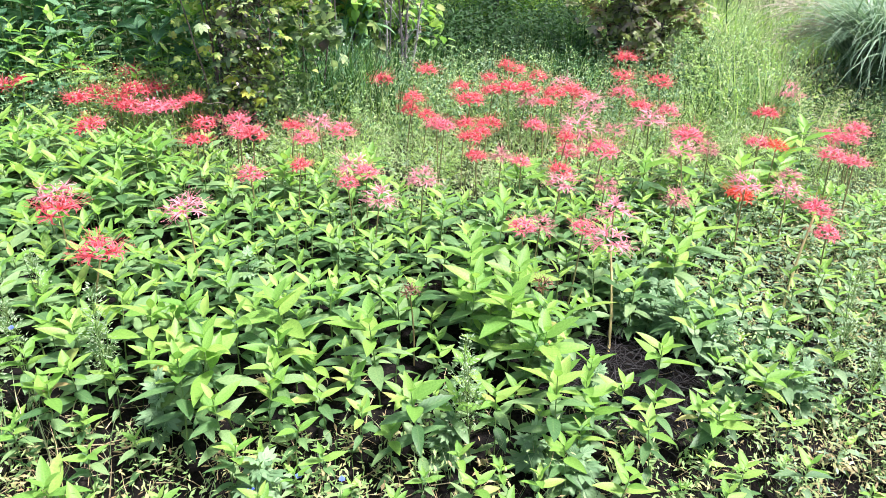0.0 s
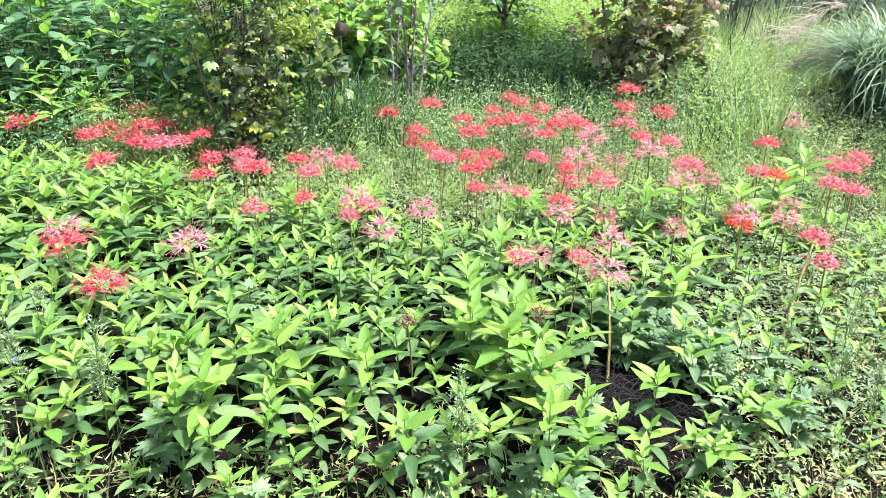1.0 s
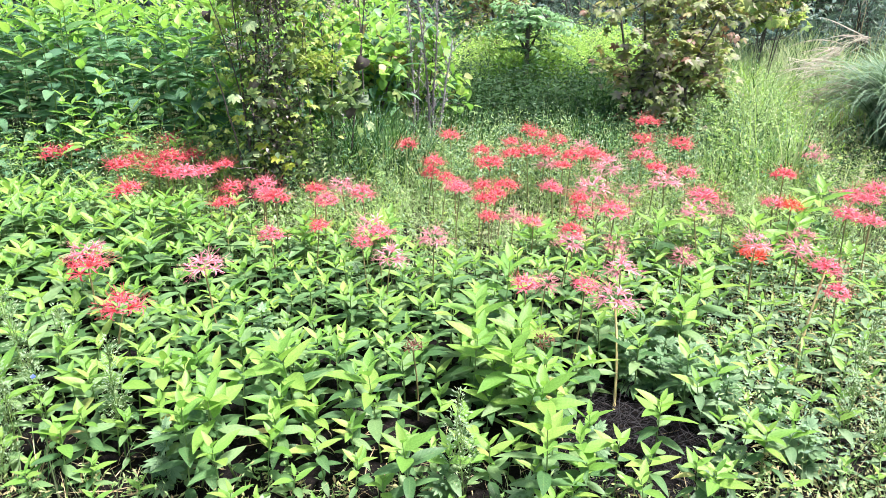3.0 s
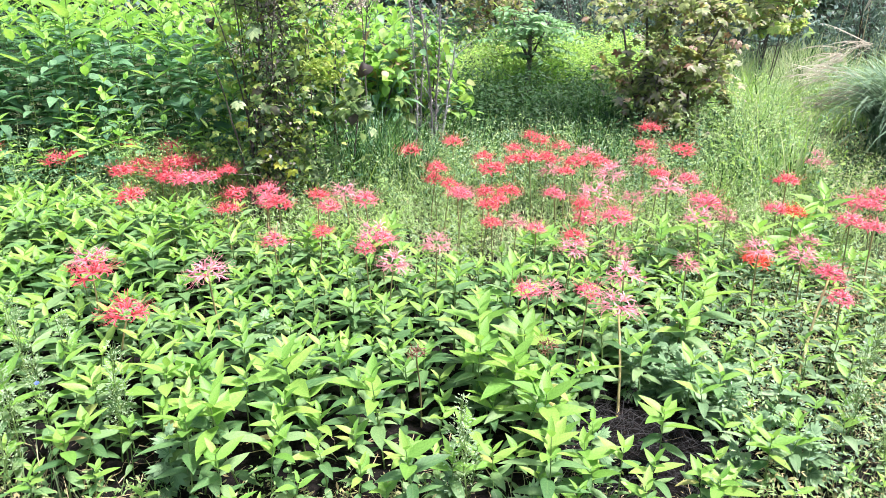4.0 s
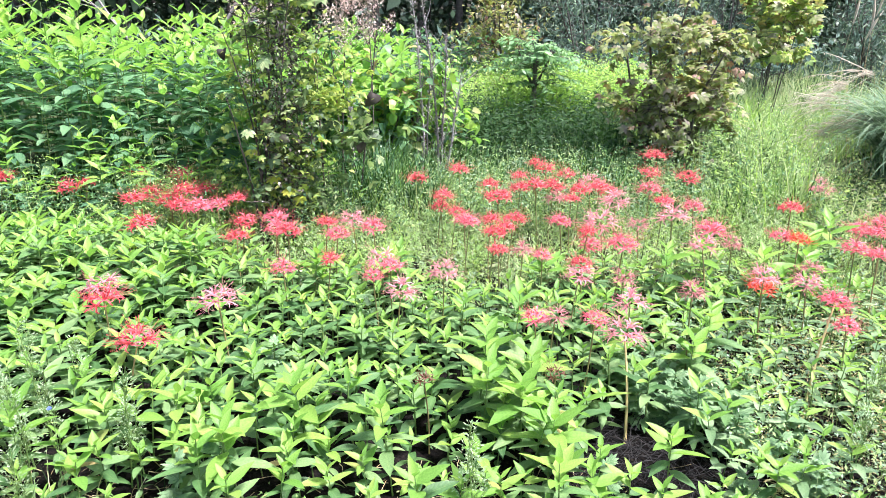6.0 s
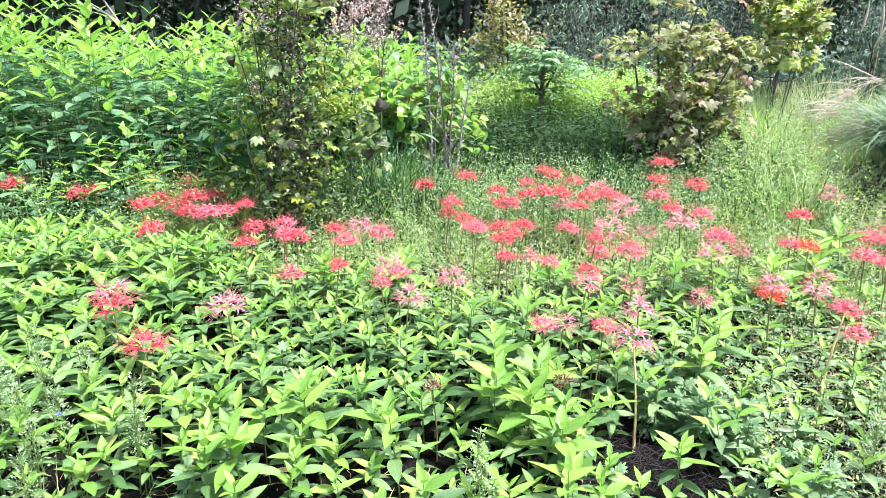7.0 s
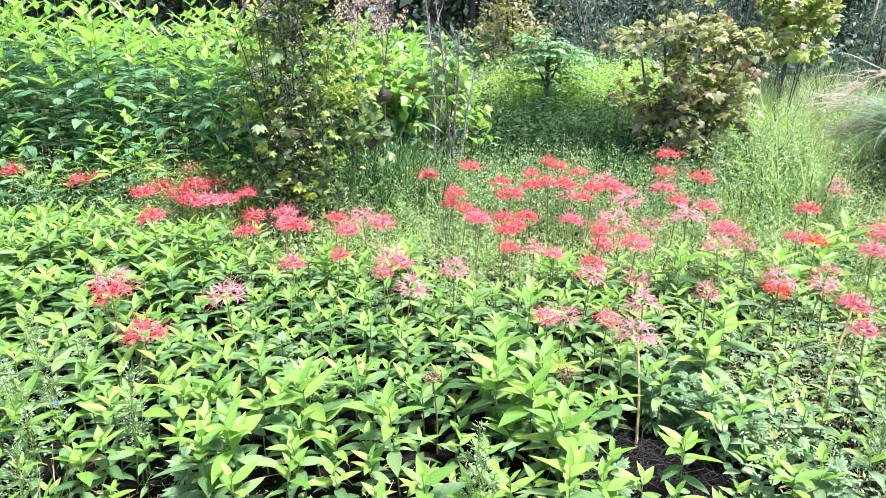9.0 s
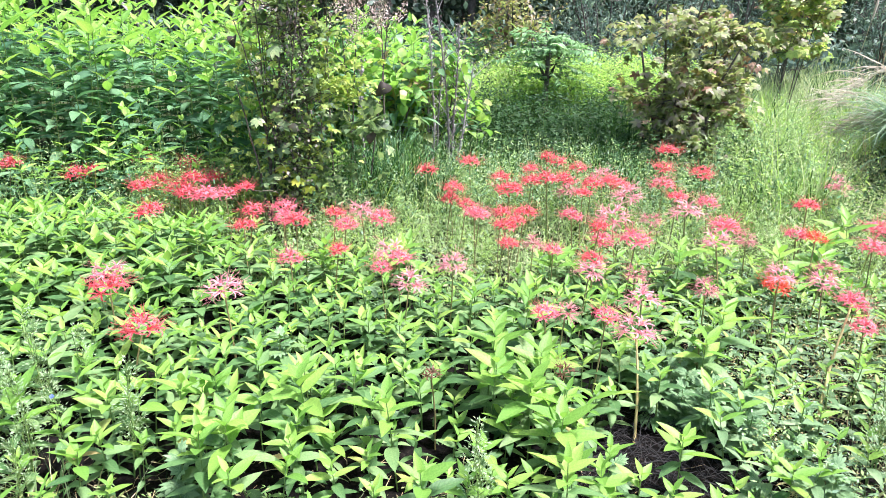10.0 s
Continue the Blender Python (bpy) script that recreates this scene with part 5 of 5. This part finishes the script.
TREE_LEAF = leaf_material("leaflet", ((0.0, (0.12, 0.26, 0.11)), (1.0, (0.27, 0.44, 0.20))), 0.3, 0.5, 0)
small_tree()


def dark_weed(x, y, h):
    ob = thing("young_weed", pose(x, y, 0, uni(-5, 5), uni(-5, 5), uni(0, 360)), "young green weed with oval leaves in layers, coloured dark for shade", "weed", "young weeds")
    tip, az, pitch, roll, scale, at, young = plant_layout(h, 7, 0.085, 0.3)
    part("stem", mesh_of("stem", [(*tube(stem_path(tip), np.linspace(0.004, 0.0015, 6)), 0)], [STEM]), ob)
    part("leaves", mesh_of("leaves", scatter_mixed(OVAL, az, pitch * 0.8, roll, scale, at), [SHADE_TONED_LEAF]), ob, None, "", "stuff")


for x, y, h in ((1.32, 5.25, 0.55), (1.26, 5.35, 0.4), (0.95, 5.6, 0.45), (1.5, 5.5, 0.35), (2.3, 5.4, 0.3), (2.45, 5.3, 0.25), (3.0, 5.1, 0.3), (1.44, 5.35, 0.5), (1.38, 5.5, 0.45), (1.6, 5.35, 0.42), (1.72, 5.6, 0.5)):
    dark_weed(x, y, h)

# ---- silver grass ----


def silver_grass(x, y, n, length, label):
    ob = thing("silver_grass", pose(x, y, 0), label, "grass", "silver grass clumps")
    shapes = [blade(1, uni(0.009, 0.013), uni(1.6, 2.6), 7) for _ in range(8)]
    at = np.stack([rng.normal(0, 0.09, n), rng.normal(0, 0.09, n), np.zeros(n)], -1)
    part("blades", mesh_of("blades", scatter_mixed(shapes, rng.uniform(0, 360, n), rng.normal(6, 10, n), rng.normal(0, 8, n), rng.uniform(length * 0.6, length, n), at), [SILVER_GRASS]), ob, None, "", "stuff")


silver_grass(4.15, 5.8, 1000, 1.75, "large clump of arching silvery green grass")
silver_grass(4.5, 5.4, 800, 1.65, "large clump of arching silvery green grass")
silver_grass(5.1, 7.6, 320, 1.4, "large clump of arching silvery green grass")


def plume(x, y, h, az):
    """A drooping feathery plume on a thin culm."""
    ob = thing("grass_plume", pose(x, y, 0, 0, 0, az), "drooping pale straw-coloured grass plume", "grass plume", "grass plumes")
    culm = bent((0, 0, 0), (0.15, 0, 1), h, 6, 0.0, 0.03)
    part("culm", mesh_of("culm", [(*tube(culm, np.linspace(0.003, 0.0015, 7), 4), 0)], [STRAW]), ob)
    hair = []
    for _ in range(10):
        q = bent(culm[-1] + rng.normal(0, 0.012, 3), (1, rng.normal(0, 0.45), uni(-0.2, 0.7)), uni(0.25, 0.5), 7, uni(0.5, 1.2), 0.05)
        hair.append((*strip(q, 0.0052 * np.sin(np.linspace(0.25, 3.1, 8)) + 0.0005, (0, 0.7, 0.7), 0, cross=1), 0))
        n = 46
        w = rng.uniform(0.5, 7, n)
        k = np.clip(w.astype(int), 0, 6)
        at = q[k] + (q[k + 1] - q[k]) * (w - k)[:, None]
        hair += scatter_mixed([SMALL[0]], rng.normal(0, 35, n), rng.normal(-15, 30, n), 0 * w, rng.uniform(0.012, 0.03, n), at)
    part("plume", mesh_of("plume", hair, [PLUME]), ob, None, "", "stuff")


for x, y, h, az in ((3.9, 6.2, 0.55, 185), (3.8, 6.35, 0.72, 160), (4.0, 6.5, 0.92, 172), (3.7, 6.25, 0.5, 200), (4.15, 6.7, 0.85, 150), (3.95, 6.1, 0.66, 178), (4.2, 6.3, 0.58, 190), (4.3, 6.6, 1.0, 165), (3.85, 6.4, 0.8, 182), (4.05, 6.2, 0.62, 168), (4.1, 6.45, 0.74, 176)):
    plume(x, y, h, az)


def spike(x, y, h):
    ob = thing("grass_spike", pose(x, y, 0), "tall thin grass culm with a whitish spike", "grass", "tall grass spikes")
    p = bent((0, 0, 0), (uni(-0.05, 0.2), 0, 1), h, 6, 0, 0.02)
    part("culm", mesh_of("culm", [(*tube(p, np.linspace(0.004, 0.002, 7), 4), 0)], [STRAW]), ob)
    q = bent(p[-1], (uni(0.1, 0.4), 0, 1), 0.4, 6, 0.1, 0.03)
    part("spike", mesh_of("spike", [(*tube(q, 0.013 * np.sin(np.linspace(0.3, 3.0, 7)) + 0.002, 6), 0)], [PLUME]), ob)


for x, y, h in ((5.6, 9.4, 1.5), (5.75, 9.5, 1.35), (5.95, 9.6, 1.6), (5.5, 9.3, 1.2), (6.2, 9.2, 1.05), (5.3, 9.6, 1.4), (6.3, 9.5, 0.95)):
    spike(x, y, h)

# ---- wood behind ----
BIG = [leaf(1, 0.5, 0.5, 0, 2, 0, 1) for _ in range(3)]


def forest_tree(x, y, h, r, n):
    """A woodland tree: trunk, limbs and a deep crown of clumped leaves."""
    ob = thing("woodland_tree", pose(x, y, 0), "dark woodland tree with a heavy crown", "tree", "woodland trees")
    p = bent((0, 0, -0.1), (uni(-0.06, 0.06), uni(-0.05, 0.05), 1), h, 8, 0, 0.04)
    part("trunk", mesh_of("trunk", [(*tube(p, np.linspace(r, r * 0.3, 9), 9), 0)], [BARK]), ob)
    limbs, tips = [], []
    for _ in range(14):
        s = p[int(rng.integers(3, 9))]
        a = uni(0, 6.28)
        q = bent(s, (math.cos(a), math.sin(a), uni(0.1, 0.7)), uni(1.4, 3.0), 5, 0.2, 0.12)
        limbs.append((*tube(q, np.linspace(r * 0.3, r * 0.06, 6), 5), 0))
        tips += [q[k] for k in range(2, 6)]
    part("limbs", mesh_of("limbs", limbs, [BARK]), ob, None, "", "stuff")
    tips = np.array(tips)
    at = tips[rng.integers(0, len(tips), n)] + rng.normal(0, 0.5, (n, 3))
    part("crown", mesh_of("crown", scatter_mixed(BIG, rng.uniform(0, 360, n), rng.normal(-10, 30, n), rng.normal(0, 30, n), rng.uniform(0.45, 0.8, n), at), [FOREST]), ob, None, "", "stuff")
    return ob


woods = [forest_tree(0, 0, uni(8, 10), uni(0.07, 0.13), 440) for _ in range(4)]
k = 0
for row, (y0, x0, x1, step) in enumerate(((18.0, -12, 1.5, 3.4), (20.5, -16, 17, 2.4), (22, -18, 20, 2.5), (26, -22, 24, 2.7), (31, -26, 28, 2.9))):
    x = x0
    while x < x1:
        ob = woods[k] if k < 4 else copy_thing(woods[int(rng.integers(4))], Matrix())
        ob.matrix_basis = pose(x + uni(-0.6, 0.6), y0 + uni(-1, 1), 0, 0, 0, uni(0, 360)) @ Matrix.Scale(uni(0.85, 1.2), 4)
        x += step
        k += 1


def thicket():
    """Dark evergreen undergrowth closing the wood at the back."""
    n = 26000
    x, y = rng.uniform(-32, 34, n), rng.uniform(21, 36, n)
    z = np.abs(rng.normal(0, 2.4, n))
    whole("wood_undergrowth", scatter_mixed(BIG, rng.uniform(0, 360, n), rng.normal(0, 35, n), rng.normal(0, 30, n), rng.uniform(0.2, 0.45, n), np.stack([x, y, z], -1)), [FOREST], "dark undergrowth deep in the wood", "undergrowth", "stuff")
    n = 12000
    x, y = rng.uniform(-15, 16, n), rng.uniform(18, 21, n)
    z = np.abs(rng.normal(0, 1.1, n))
    whole("wood_brush", scatter_mixed(BIG, rng.uniform(0, 360, n), rng.normal(0, 35, n), rng.normal(0, 30, n), rng.uniform(0.1, 0.24, n), np.stack([x, y, z], -1)), [FOREST], "dark brush between the trunks at the edge of the wood", "undergrowth", "stuff")
    n = 9000
    x, y, z = rng.uniform(-36, 38, n), rng.uniform(36.5, 40, n), rng.uniform(0, 7, n)
    whole("wood_depth", scatter_mixed(BIG, rng.uniform(0, 360, n), rng.normal(0, 35, n), rng.normal(0, 30, n), rng.uniform(0.8, 1.4, n), np.stack([x, y, z], -1)), [FOREST], "dense dark foliage at the back of the wood", "undergrowth", "stuff")
    n = 9000
    x, y = rng.uniform(-16, 18, n), rng.uniform(15, 18.5, n)
    z = np.abs(rng.normal(0, 0.55, n))
    whole("wood_edge_plants", scatter_mixed(BIG, rng.uniform(0, 360, n), rng.normal(0, 35, n), rng.normal(0, 30, n), rng.uniform(0.14, 0.32, n), np.stack([x, y, z], -1)), [FEATHER], "dull green plants along the edge of the wood", "undergrowth", "stuff")


thicket()


def bare_tree(x, y, lean, h, r):
    ob = thing("bare_tree", pose(x, y, 0), "leaning bare grey tree with crooked branches", "tree", "bare trees")
    p = bent((0, 0, -0.05), (lean, 0.1, 1), h, 8, 0, 0.07)
    part("trunk", mesh_of("trunk", [(*tube(p, np.linspace(r, r * 0.35, 9), 8), 0)], [GREY_STEM]), ob)
    for _ in range(4):
        s = p[int(rng.integers(2, 8))]
        q = bent(s, (uni(-1.3, 0.6), uni(-0.3, 0.3), uni(0.2, 0.9)), uni(0.7, 1.8), 8, 0.5, 0.13)
        part("limb", mesh_of("limb", [(*tube(q, np.linspace(r * 0.4, r * 0.06, 9), 6), 0)], [GREY_STEM]), ob)


for x, y, lean, h, r in ((-4.3, 12.5, 0.35, 3.6, 0.045), (-4.7, 12.6, -0.6, 3.0, 0.035), (-4.0, 12.3, 0.6, 3.2, 0.035)):
    bare_tree(x, y, lean, h, r)
